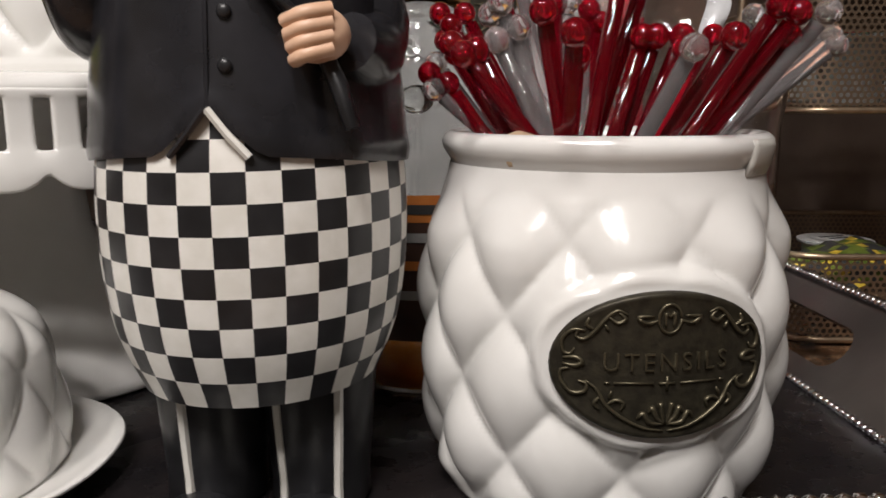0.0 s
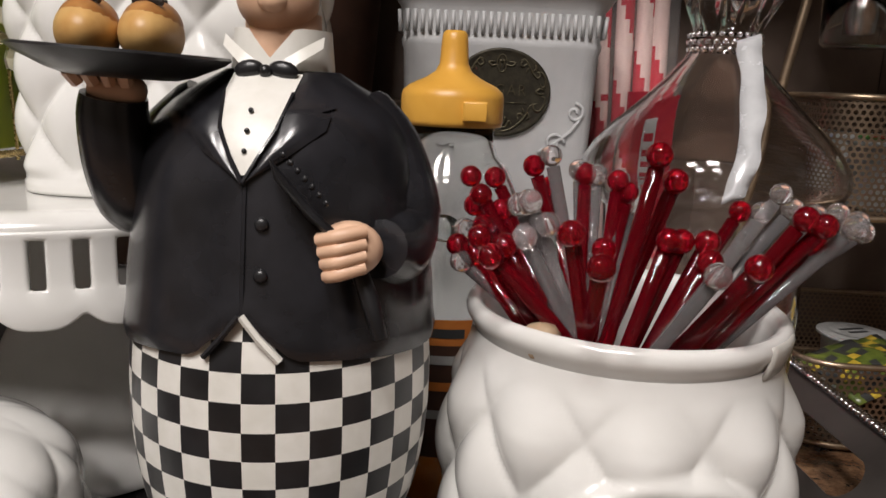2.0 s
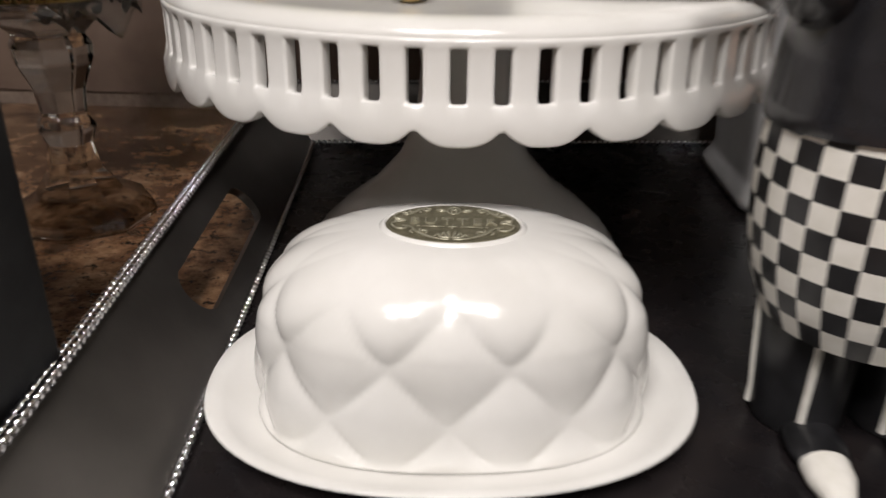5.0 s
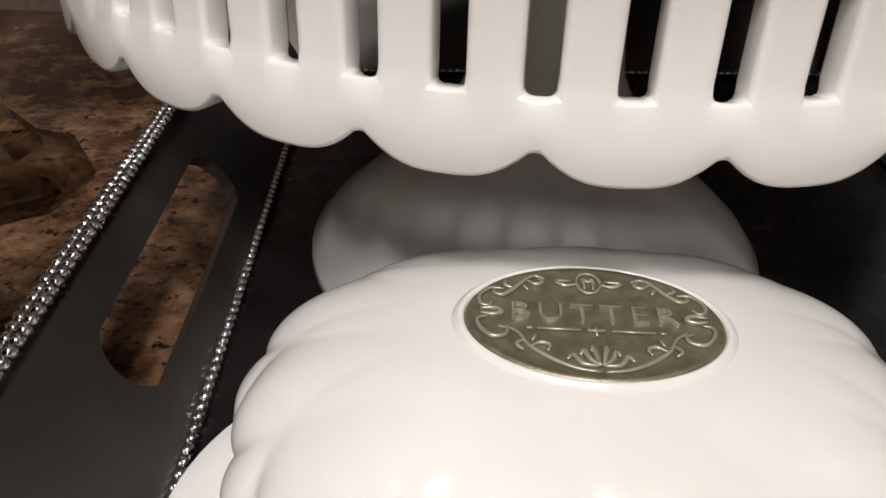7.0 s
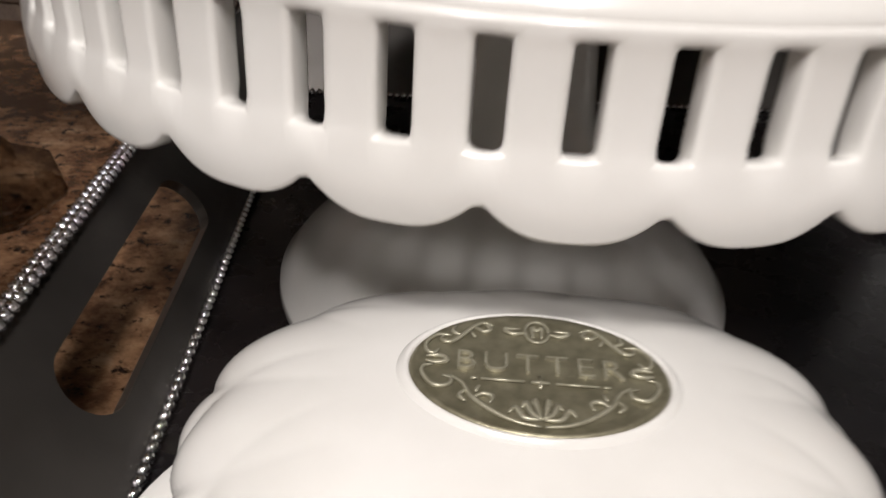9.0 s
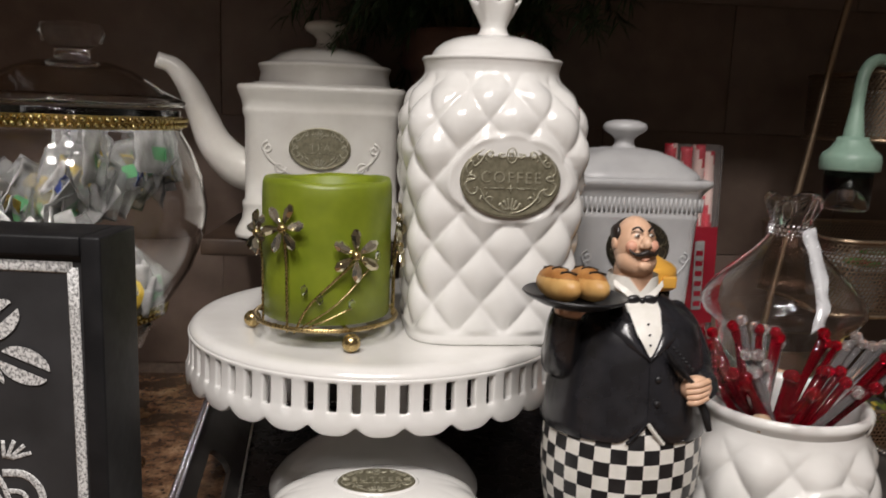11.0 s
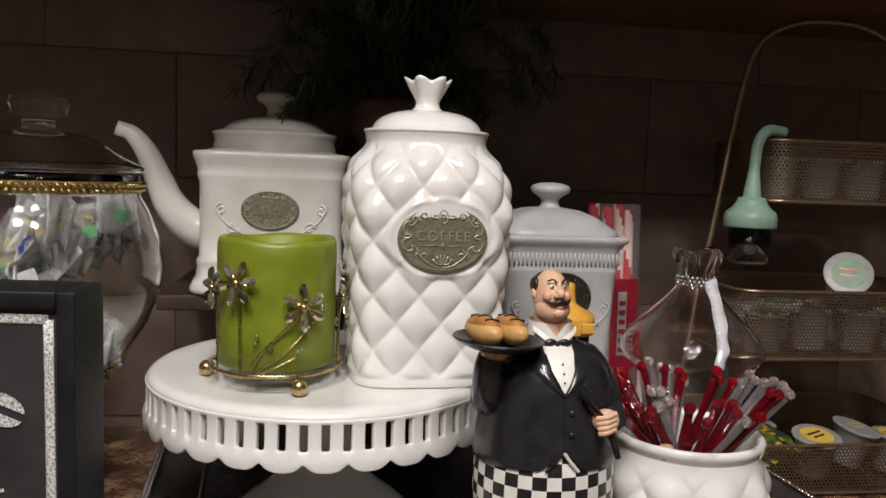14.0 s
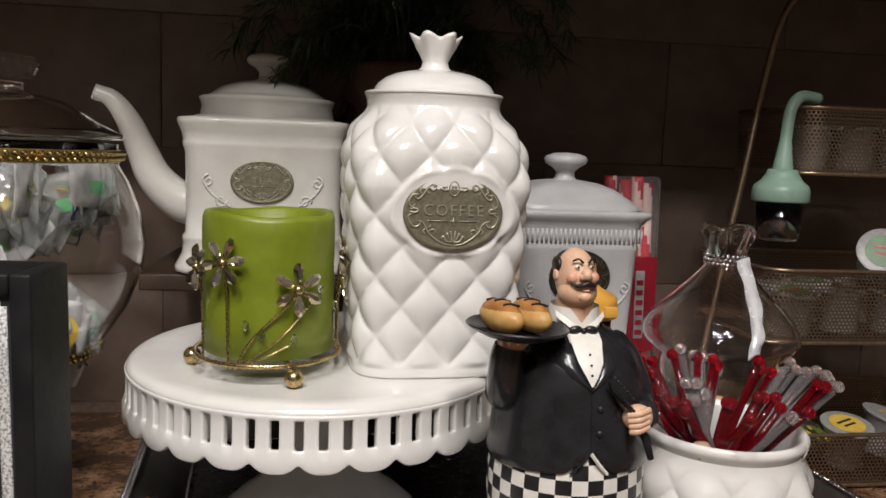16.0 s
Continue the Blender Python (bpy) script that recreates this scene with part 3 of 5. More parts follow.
part("plaque_lip", grid([[(f * 0.0252 * math.cos(a), 0.0005 + f * 0.0176 * math.sin(a), z) for a in radii(0, 2 * math.pi * 63 / 64, 64)] for f, z in ((0.985, 0.0755), (1.0, 0.0778), (1.02, 0.0782), (1.045, 0.0780), (1.08, 0.0772), (1.12, 0.0762), (1.16, 0.0735))], True), WHITE, butter, "raised white lip round the plaque").matrix_basis = pose(0, 0, 0, 0, 0, -4)
plaque(butter, "BUTTER", 0.0252, 0.0176, pose(0, 0, 0, 0, 0, -4) @ pose(0, 0.0005, 0.0766, -90, 0, 0), wide=1.05)

# ---- the utensil crock ----
CX, CY = 0.0740, 0.337
crock = thing("utensil_crock", "white quilted ceramic utensil crock with bronze plaque", "crock", pose(CX, CY, 0.0085))
CPROF = [(0.0, 0.055), (0.012, 0.0605), (0.035, 0.0637), (0.065, 0.0648), (0.088, 0.0636), (0.102, 0.0604), (0.112, 0.0566), (0.119, 0.0550)]


def interp(table, x):
    for (a, fa), (b, fb) in zip(table, table[1:]):
        if x <= b:
            t = max(0.0, min(1.0, (x - a) / (b - a)))
            return fa + (fb - fa) * t
    return table[-1][1]


def smooth_interp(table, x):
    h = 0.004
    return (interp(table, x - h) + 2 * interp(table, x) + interp(table, x + h)) / 4


rows = []
NU = 288
for i in range(97):
    z = 0.119 * i / 96
    base = smooth_interp(CPROF, z)
    fade = max(0.0, min(1.0, (z - 0.0) / 0.01)) * max(0.0, min(1.0, (0.112 - z) / 0.016))
    r = []
    for k in range(NU):
        a = 2 * math.pi * k / NU
        # flat oval field for the plaque
        dx, dz = (a + math.pi / 2 - 0.135 + math.pi) % (2 * math.pi) - math.pi, z - 0.0640
        o = math.hypot(dx * 0.066 / 0.0368, dz / 0.0252)
        flat = max(0.0, min(1.0, (o - 0.98) / 0.16))
        q = 0.0058 * (quilt(10 * k / NU, (z - 0.0985) / 0.049, 0.66) - 0.42) * fade
        rad = base + q * flat + 0.0032 * (1 - flat) + 0.0012 * math.exp(-((o - 1.04) / 0.06) ** 2)
        r.append((rad * math.cos(a), rad * math.sin(a), z))
    rows.append(r)
part("body", grid(rows, True, cap0=True), WHITE, crock)
part("rim", lathe([(0.0543, 0.1165), (0.0552, 0.1200), (0.0565, 0.1220), (0.0577, 0.1240), (0.0581, 0.1262), (0.0573, 0.1285), (0.0556, 0.1298), (0.0530, 0.1286), (0.0515, 0.125), (0.0510, 0.110), (0.0540, 0.08), (0.055, 0.04), (0.052, 0.012), (0.0005, 0.010)], 96), WHITE, crock, "rounded white rim")
chip_pts = [(0.0568 * math.cos(a), 0.0568 * math.sin(a)) for a in radii(-0.82, -0.42, 8)]
rows = [[(x * f, y * f, z) for x, y in chip_pts] for f, z in ((1.018, 0.1282), (1.030, 0.1255), (1.015, 0.1208), (0.988, 0.1165))]
part("chip", grid(rows, False), CREAM, crock, "dull mended patch on the rim").modifiers.new("thick", "SOLIDIFY").thickness = 0.0012
mp = pose(0, 0, 0, 0, 0, math.degrees(0.135))
plaque(crock, "UTENSILS", 0.0342, 0.0222, mp @ pose(0, -0.0686, 0.0640), dark=True, curve=0.068, wide=0.95)

# swizzle sticks: the tops, red or clear
RED_TOPS = [(0.015, 0.345, 0.180), (0.024, 0.345, 0.180), (0.017, 0.340, 0.170), (0.027, 0.340, 0.169), (0.038, 0.345, 0.185), (0.114, 0.345, 0.172), (0.069, 0.345, 0.181),
            (0.057, 0.345, 0.183), (0.020, 0.300, 0.166), (0.028, 0.298, 0.164), (0.072, 0.292, 0.195), (0.079, 0.300, 0.168), (0.083, 0.300, 0.168), (0.091, 0.300, 0.168),
            (0.120, 0.300, 0.177), (0.126, 0.300, 0.175), (0.046, 0.275, 0.173), (0.099, 0.275, 0.166), (0.012, 0.325, 0.158), (0.060, 0.305, 0.163)]
CLEAR_TOPS = [(0.014, 0.335, 0.162), (0.044, 0.345, 0.189), (0.055, 0.347, 0.184), (0.061, 0.345, 0.183), (0.070, 0.348, 0.181), (0.122, 0.345, 0.172), (0.128, 0.345, 0.179), (0.149, 0.345, 0.173),
              (0.154, 0.340, 0.171), (0.141, 0.345, 0.172), (0.035, 0.300, 0.178), (0.034, 0.298, 0.167), (0.041, 0.300, 0.171), (0.135, 0.300, 0.175), (0.088, 0.275, 0.163)]
rnd = random.Random(4)


def swizzle(top, material, name, label):
    top = Vector(top)
    # the lower end rests low on the far side of the crock
    dx, dy = top.x - CX, top.y - CY
    bias = -0.018 if dx > -0.035 else 0.004
    foot = Vector((CX - 0.55 * dx + bias + rnd.uniform(-0.009, 0.009), CY - 0.25 * dy + rnd.uniform(-0.012, 0.012), 0.035))
    off = Vector((foot.x - CX, foot.y - CY))
    if off.length > 0.040:
        off *= 0.040 / off.length
        foot.x, foot.y = CX + off.x, CY + off.y
    while foot.z < 0.12:
        s = (top.z - 0.1385) / (top.z - foot.z)
        at = top + (foot - top) * s
        if math.hypot(at.x - CX, at.y - CY) < 0.0455:
            break
        foot.z += 0.004
    lean = top - foot
    ob = thing(name, label, "swizzle stick", Matrix.Translation(foot) @ lean.to_track_quat("Z", "Y").to_matrix().to_4x4(), "swizzle sticks in the crock")
    L = lean.length
    part("shaft", tube([(0, 0, 0), (0, 0, L - 0.004)], 0.0025, 10), material, ob)
    part("knob", ball((0, 0, L), 0.0041, u=14, v=10), material, ob)
    return ob


for i in range(0, 20, 2):
    x, y, z = RED_TOPS[i]
    RED_TOPS.append((x + rnd.uniform(0.003, 0.008), y + rnd.uniform(-0.014, 0.014), z - rnd.uniform(0.002, 0.010)))
for i in range(0, 14, 2):
    x, y, z = CLEAR_TOPS[i]
    CLEAR_TOPS.append((x + rnd.uniform(-0.007, 0.007), y + rnd.uniform(-0.014, 0.014), z - rnd.uniform(0.002, 0.010)))
for tops, mt, nm, lb in ((RED_TOPS, RED, "swizzle_stick", "transparent red acrylic swizzle stick with ball end"), (CLEAR_TOPS, PINKISH, "swizzle_stick", "clear acrylic swizzle stick with ball end")):
    for tp in tops:
        swizzle(tp, mt, nm, lb)

dip = thing("wooden_stirrer", "beige wooden stirrer with a ridged round end in the crock", "stirrer", pose(0.0455, 0.2945, 0.0200, -2, -2, 0))
part("handle", tube([(0, 0, 0), (0, 0, 0.113)], 0.0026, 10), BEECH, dip)
part("ridged_end", lathe([(0.0005, 0.1060), (0.0042, 0.1075), (0.0058, 0.1100), (0.0052, 0.1112), (0.0064, 0.1128), (0.0056, 0.1142), (0.0062, 0.1158), (0.0046, 0.1182), (0.0005, 0.1195)], 24), BEECH, dip)

# ---- the chef figurine: one mesh ----
def chef_mesh():
    BLK, WHT, JKT, SKN, BLU, HAI, BRD, CRU = range(8)
    bm = bmesh.new()
    # trousers: checked barrel
    prof = [(0.0490, 0.0395), (0.053, 0.0420), (0.059, 0.0447), (0.070, 0.0482), (0.085, 0.0502), (0.098, 0.0510), (0.112, 0.0508), (0.124, 0.0500), (0.136, 0.0475), (0.148, 0.0440)]
    ROWS, COLS_, SUB = 10, 32, 3
    rows = []
    for i in range(ROWS * 2 + 1):
        z = 0.0490 + 0.091 * i / (ROWS * 2)
        r = smooth_interp(prof, z)
        rows.append([(r * math.cos(2 * math.pi * k / (COLS_ * SUB)), 0.94 * r * math.sin(2 * math.pi * k / (COLS_ * SUB)), z + 0.0015 * math.sin(2 * math.pi * k / (COLS_ * SUB) + 0.6)) for k in range(COLS_ * SUB)])
    grid(rows, True, bm, lambda i, j: BLK if (i // 2 + j // SUB) % 2 else WHT, cap0=True)
    # legs, stripes, shoes
    for s in (-1, 1):
        lathe([(0.0210, 0.056), (0.0188, 0.026), (0.0175, 0.008), (0.0178, 0.002), (0.017, 0.0)], 24, (s * 0.0190, 0.002, 0.0), bm, cap1=True, mi=BLK)
        for off in (0.25, 1.75) if s < 0 else (-0.62, 0.5):
            a = -math.pi / 2 + off * s
            tube([(s * 0.0190 + r * math.cos(a), 0.002 + r * math.sin(a), z) for z, r in ((0.055, 0.0209), (0.026, 0.0189), (0.012, 0.0176), (0.003, 0.0178))], 0.0017, 6, bm, WHT)
        ball((s * 0.0195, -0.022, 0.0030), 0.012, bm, BLK, 16, 10, (0.95, 1.6, 0.48))
        tube([(s * 0.0205, -0.034, 0.0035), (s * 0.0208, -0.043, 0.0032), (s * 0.0212, -0.0640, 0.0012)], [0.0090, 0.0086, 0.0010], 14, bm, WHT, flat=(1.0, 0.75))
    # jacket, open in an inverted V at the front
    jp = [(0.113, 0.0505), (0.120, 0.0512), (0.130, 0.0512), (0.142, 0.0505), (0.155, 0.0488), (0.168, 0.0475), (0.180, 0.0450), (0.188, 0.0420), (0.195, 0.0370), (0.200, 0.0305), (0.204, 0.0225), (0.2065, 0.016)]
    n = 96
    rows = []
    for i in range(26):
        r = []
        for k in range(n):
            a = 2 * math.pi * k / n
            da = (a + math.pi / 2 + math.pi) % (2 * math.pi) - math.pi
            low = 0.1232 + 0.002 * math.cos(2 * da) + 0.0128 * max(0.0, 1 - abs(da) / 0.30) ** 1.1
            z = low + (0.2065 - low) * i / 25
            rr = smooth_interp(jp, z) * (1 + 0.02 * math.exp(-((i - 1) / 1.2) ** 2))
            r.append((rr * math.cos(a), rr * math.sin(a) * (0.93 if math.sin(a) < 0 else 0.9), z))
        rows.append(r)
    grid(rows, True, bm, lambda i, j: JKT)

    def front(x, z, out=0.0):
        r = smooth_interp(jp, z)
        return (x, -0.93 * math.sqrt(max(1e-6, r * r - x * x)) - out, z)

    # white edging of the V and a seam with two buttons
    for s in (-1, 1):
        tube([front(s * x, z, 0.0003) for x, z in ((0.0003, 0.1380), (0.0055, 0.1312), (0.0112, 0.1248))], 0.0010 if s < 0 else 0.0013, 6, bm, WHT if s > 0 else JKT)
    tube([front(0.0004, z, 0.0004) for z in radii(0.138, 0.188, 6)], 0.0007, 5, bm, JKT)
    for z in (0.1495, 0.1640):
        ball(front(0.0055, z, 0.0006), 0.0021, bm, BLK, 12, 8, (1, 0.6, 1))
    # shirt front and lapels
    shirt = [[front(f * w, z, 0.0016) for f in radii(-1, 1, 7)] for z, w in ((0.1775, 0.0005), (0.184, 0.0045), (0.192, 0.0085), (0.200, 0.0102), (0.2055, 0.0105))]
    grid(shirt, False, bm, lambda i, j: WHT)
    for z in (0.184, 0.1895, 0.195):
        ball(front(0.0, z, 0.0019), 0.0008, bm, BLK, 8, 6)
    for s in (-1, 1):
        lap = [[front(s * (w + f * q), z, 0.0011 + 0.0012 * math.sin(f * math.pi)) for f in radii(0, 1, 5)] for z, w, q in ((0.1755, 0.0002, 0.0005), (0.183, 0.0042, 0.0080), (0.190, 0.0080, 0.0130), (0.1942, 0.0092, 0.0125), (0.1950, 0.0094, 0.0095), (0.1962, 0.0096, 0.0130), (0.2015, 0.0104, 0.0085), (0.2060, 0.0105, 0.003))]
        grid(lap, False, bm, lambda i, j: JKT)
        tube([front(s * w, z, 0.0022) for z, w in ((0.1755, 0.0002), (0.183, 0.0042), (0.190, 0.0080), (0.200, 0.0102))], 0.0006, 5, bm, JKT)
    # bow tie and collar
    bt = Vector((0.0, -0.0215, 0.2060))
    ball(bt, 0.0020, bm, BLK, 10, 8)
    for s in (-1, 1):
        ball(bt + Vector((s * 0.0052, 0.001, 0.0004)), 0.0042, bm, BLK, 12, 8, (1.1, 0.5, 0.68), Matrix.Rotation(s * 0.15, 4, "Y"))
    rows = []
    for i, z in enumerate((0.2025, 0.2075, 0.2130, 0.2190)):
        rows.append([((0.0168 - 0.0005 * i) * math.cos(a), (0.0168 - 0.0005 * i) * math.sin(a) * 1.08, z - 0.009 * (i / 3) * max(0.0, 1 - abs((a + math.pi / 2 + math.pi) % (2 * math.pi) - math.pi) / 0.5)) for a in radii(0, 2 * math.pi * 39 / 40, 40)])
    grid(rows, True, bm, lambda i, j: WHT)
    # turned-out collar wings
    for s in (-1, 1):
        wing = [[(s * (0.0030 + 0.0125 * u), -0.0183 + 0.0075 * u * u - 0.0022 * v, 0.2085 + 0.0085 * u - 0.0048 * v * (1 - 0.25 * u)) for u in radii(0, 1, 5)] for v in radii(0, 1, 4)]
        grid(wing, False, bm, lambda i, j: WHT)
    lathe([(0.0125, 0.204), (0.0120, 0.224)], 20, (0, 0, 0), bm, mi=SKN)
    head_first = len(bm.verts)
    # head, turned a little
    turn = Matrix.Rotation(radians(8), 4, "Z") @ Matrix.Rotation(radians(-6), 4, "X")
    H = Vector((-0.001, -0.001, 0.2385))

    def hp(x, y, z):
        return H + turn.to_3x3() @ Vector((x, y, z))

    ball(H, 0.0192, bm, SKN, 32, 24, (0.92, 0.98, 1.22), turn)
    ball(hp(0, -0.004, -0.0115), 0.0165, bm, SKN, 24, 16, (1.08, 0.95, 0.82), turn)
    ball(hp(0, -0.0200, 0.0025), 0.0050, bm, SKN, 16, 12, (0.95, 1.1, 1.0), turn)
    for s in (-1, 1):
        ball(hp(s * 0.0036, -0.0195, 0.0008), 0.0027, bm, SKN, 12, 8)
        ball(hp(s * 0.0098, -0.0140, 0.0000), 0.0056, bm, BLU, 14, 10, (1.0, 0.75, 0.9), turn)
        ball(hp(s * 0.0066, -0.0168, 0.0085), 0.0024, bm, WHT, 12, 8, (1.0, 0.6, 0.6), turn)
        ball(hp(s * 0.0066, -0.0187, 0.0086), 0.0011, bm, HAI, 8, 6)
        tube(smooth_path([hp(s * 0.0025, -0.0192, 0.0118), hp(s * 0.0065, -0.0182, 0.0150), hp(s * 0.0108, -0.0152, 0.0132)], 4), radii(0.0011, 0.0008, 9), 6, bm, HAI)
        ball(hp(s * 0.0182, 0.001, 0.002), 0.0046, bm, SKN, 12, 10, (0.5, 0.8, 1.1), turn)
        ball(hp(s * 0.0162, 0.003, 0.0095), 0.0078, bm, HAI, 14, 10, (0.5, 0.95, 0.95), turn)
        # moustache half, curled up at its end
        tube(smooth_path([hp(0, -0.0220, -0.0040), hp(s * 0.004, -0.0222, -0.0050), hp(s * 0.0085, -0.0200, -0.0058), hp(s * 0.0120, -0.0172, -0.0035), hp(s * 0.0135, -0.0158, -0.0005)], 4), radii(0.0026, 0.0005, 17), 8, bm, HAI)
    ball(hp(0, 0.0100, 0.0075), 0.0150, bm, HAI, 20, 14, (1.06, 0.80, 0.95), turn)
    ball(hp(0, -0.0198, -0.0095), 0.0040, bm, BLU, 12, 8, (1.0, 0.5, 0.4), turn)
    ball(hp(0, -0.0175, -0.0145), 0.0058, bm, SKN, 14, 10, (1.1, 0.8, 0.75), turn)
    # the head is narrow
    for v in list(bm.verts)[head_first:]:
        d = v.co - H
        v.co = Vector((-0.001, -0.001, 0.2365)) + Vector((d.x * 0.71, d.y * 0.84, d.z * 0.79))
    # the arm that carries the platter
    tube(smooth_path([(-0.023, 0.000, 0.193), (-0.0350, -0.001, 0.182), (-0.0430, -0.006, 0.169), (-0.0445, -0.012, 0.165), (-0.0465, -0.018, 0.176), (-0.0470, -0.0215, 0.190), (-0.0460, -0.0225, 0.197)], 5), [0.0125] + radii(0.0135, 0.0132, 14) + radii(0.0125, 0.0098, 16), 16, bm, JKT)
    ball((-0.0450, -0.0225, 0.1985), 0.0082, bm, SKN, 14, 10, (1.1, 1.0, 0.75))
    for k in range(4):
        tube([(-0.0530 + k * 0.0048, -0.030, 0.2005), (-0.0545 + k * 0.0056, -0.033, 0.2040)], 0.0021, 6, bm, SKN)
    P = Vector((-0.0425, -0.0235, 0.2065))
    tilt = Matrix.Rotation(radians(2.5), 4, "Y")
    lo = len(bm.verts)
    lathe([(0.0005, -0.004), (0.016, -0.004), (0.021, -0.0025), (0.0295, 0.0015), (0.0315, 0.0032), (0.0308, 0.0040), (0.0285, 0.0030), (0.021, -0.0002), (0.0005, -0.0008)], 48, (0, 0, 0), bm, mi=BLK)
    bm.verts.ensure_lookup_table()
    for v in list(bm.verts)[lo:]:
        v.co = P + tilt.to_3x3() @ v.co
    # two loaves with slashed crusts
    for k, (ox, oy, rz) in enumerate(((-0.0100, 0.000, 112), (0.0085, 0.002, 106))):
        R = Matrix.Rotation(radians(rz), 4, "Z")
        c = P + Vector((ox, oy, 0.0085))
        ball(c, 0.0094, bm, BRD, 20, 14, (2.15, 0.98, 1.0), R)
        ball(c + Vector((0, 0.0008, 0.0022)), 0.0089, bm, CRU, 20, 14, (2.08, 0.97, 0.93), R)
        for j in (-1, 0, 1):
            q = R.to_3x3()
            tube([c + q @ Vector((j * 0.0090 - 0.003, -0.0045, 0.0093 - 0.0010 * abs(j))), c + q @ Vector((j * 0.0090, 0.0, 0.0108 - 0.0012 * abs(j))), c + q @ Vector((j * 0.0090 + 0.002, 0.0040, 0.0097 - 0.0010 * abs(j)))], 0.0008, 5, bm, HAI)
    # the other arm, its fist and the knife
    tube(smooth_path([(0.022, 0.001, 0.193), (0.0320, 0.000, 0.182), (0.0382, -0.004, 0.168), (0.0405, -0.012, 0.157), (0.0405, -0.024, 0.1545), (0.0375, -0.0330, 0.1565)], 5), [0.0125] + radii(0.0138, 0.0138, 12) + radii(0.013, 0.0088, 13), 16, bm, JKT)
    F = Vector((0.0300, -0.0415, 0.1580))
    ball(F, 0.0086, bm, SKN, 18, 12, (1.10, 0.85, 0.92))
    for k in range(4):
        tube(smooth_path([F + Vector((0.005, -0.005, 0.0062 - k * 0.0034)), F + Vector((-0.002, -0.0080, 0.0048 - k * 0.0036)), F + Vector((-0.0078 + 0.0008 * k, -0.0050, 0.0030 - k * 0.0034))], 3), 0.0021, 8, bm, SKN)
    tube([F + Vector((-0.0025, -0.004, 0.003)), F + Vector((-0.0100, -0.0055, 0.010)), F + Vector((-0.0190, -0.0055, 0.0200)), F + Vector((-0.0215, -0.0055, 0.0245))], [0.0026, 0.0032, 0.0030, 0.0006], 8, bm, BLK, flat=(1.2, 0.5))
    for k in range(7):
        ball(F + Vector((-0.0080 - k * 0.0020, -0.0055, 0.0112 + k * 0.0021)) + Vector((0.0022, 0, 0.0022)), 0.0010, bm, BLK, 6, 4)
    tube([F + Vector((0.002, 0.002, -0.006)), F + Vector((0.0060, -0.0015, -0.014)), F + Vector((0.0095, -0.002, -0.0255))], [0.0026, 0.0027, 0.0021], 8, bm, BLK)
    return finish("chef_figurine", bm, [CHECK_BLACK, CLOTH_WHITE, BLACK_PAINT, SKIN, BLUSH, HAIR, BREAD, CRUST])


chef = part("chef_figurine", chef_mesh(), None)
chef.matrix_basis = pose(-0.0462, 0.311, 0.0085)
sharp(chef, 55)
tagged(chef, "painted resin chef figurine in black jacket and checked trousers carrying bread", "figurine")

# ---- coffee canister ----
coffee = thing("coffee_canister", "tall white quilted ceramic coffee canister with tulip finial lid", "canister", pose(-0.126, 0.434, SZ + 0.0005, 0, 0, 3))
KPROF = [(0.0, 0.0605), (0.006, 0.0612), (0.03, 0.0612), (0.10, 0.0640), (0.145, 0.0665), (0.165, 0.0655), (0.179, 0.0595), (0.187, 0.0525), (0.192, 0.0495), (0.196, 0.0500), (0.1995, 0.0518), (0.201, 0.0522)]
rows = []
NU = 320
for i in range(141):
    z = 0.201 * i / 140
    base = smooth_interp(KPROF, z)
    nn = 4.6 - 2.6 * max(0.0, min(1.0, (z - 0.135) / 0.05))
    fade = max(0.0, min(1.0, (z - 0.007) / 0.004)) * max(0.0, min(1.0, (0.192 - z) / 0.014))
    pts = [superellipse(2 * math.pi * k / NU, nn) for k in range(NU + 1)]
    run = [0.0]
    for p, q in zip(pts, pts[1:]):
        run.append(run[-1] + math.hypot(q[0] - p[0], q[1] - p[1]))
    r = []
    for k in range(NU):
        a = 2 * math.pi * k / NU
        ex, ey = superellipse(a, nn)
        dx, dz = base * ex - 0.0045, z - 0.1185
        o = math.hypot(dx / 0.0392, dz / 0.0290) if ey < 0 else 9
        flat = max(0.0, min(1.0, (o - 0.98) / 0.14))
        q = 0.0054 * (quilt(12 * run[k] / run[-1] + 0.315, (z - 0.072) / 0.043, 0.6) - 0.5) * fade
        rad = base + q * flat + 0.0012 * (1 - flat) * (ey < 0) + (0.0011 * math.exp(-((o - 1.04) / 0.06) ** 2) if o < 3 else 0)
        if z < 0.005:
            rad += 0.0008
        r.append((rad * ex, rad * ey, z))
    rows.append(r)
part("body", grid(rows, True, cap0=True), WHITE, coffee)
lid = part("lid", lathe([(0.0522, 0.2005), (0.0526, 0.2018), (0.0518, 0.2028), (0.0470, 0.2030), (0.0456, 0.2038), (0.0450, 0.2058), (0.0425, 0.2095), (0.0375, 0.2135), (0.030, 0.2168), (0.020, 0.2190), (0.0005, 0.2200)], 72), WHITE, coffee, "domed white lid")
rows = []
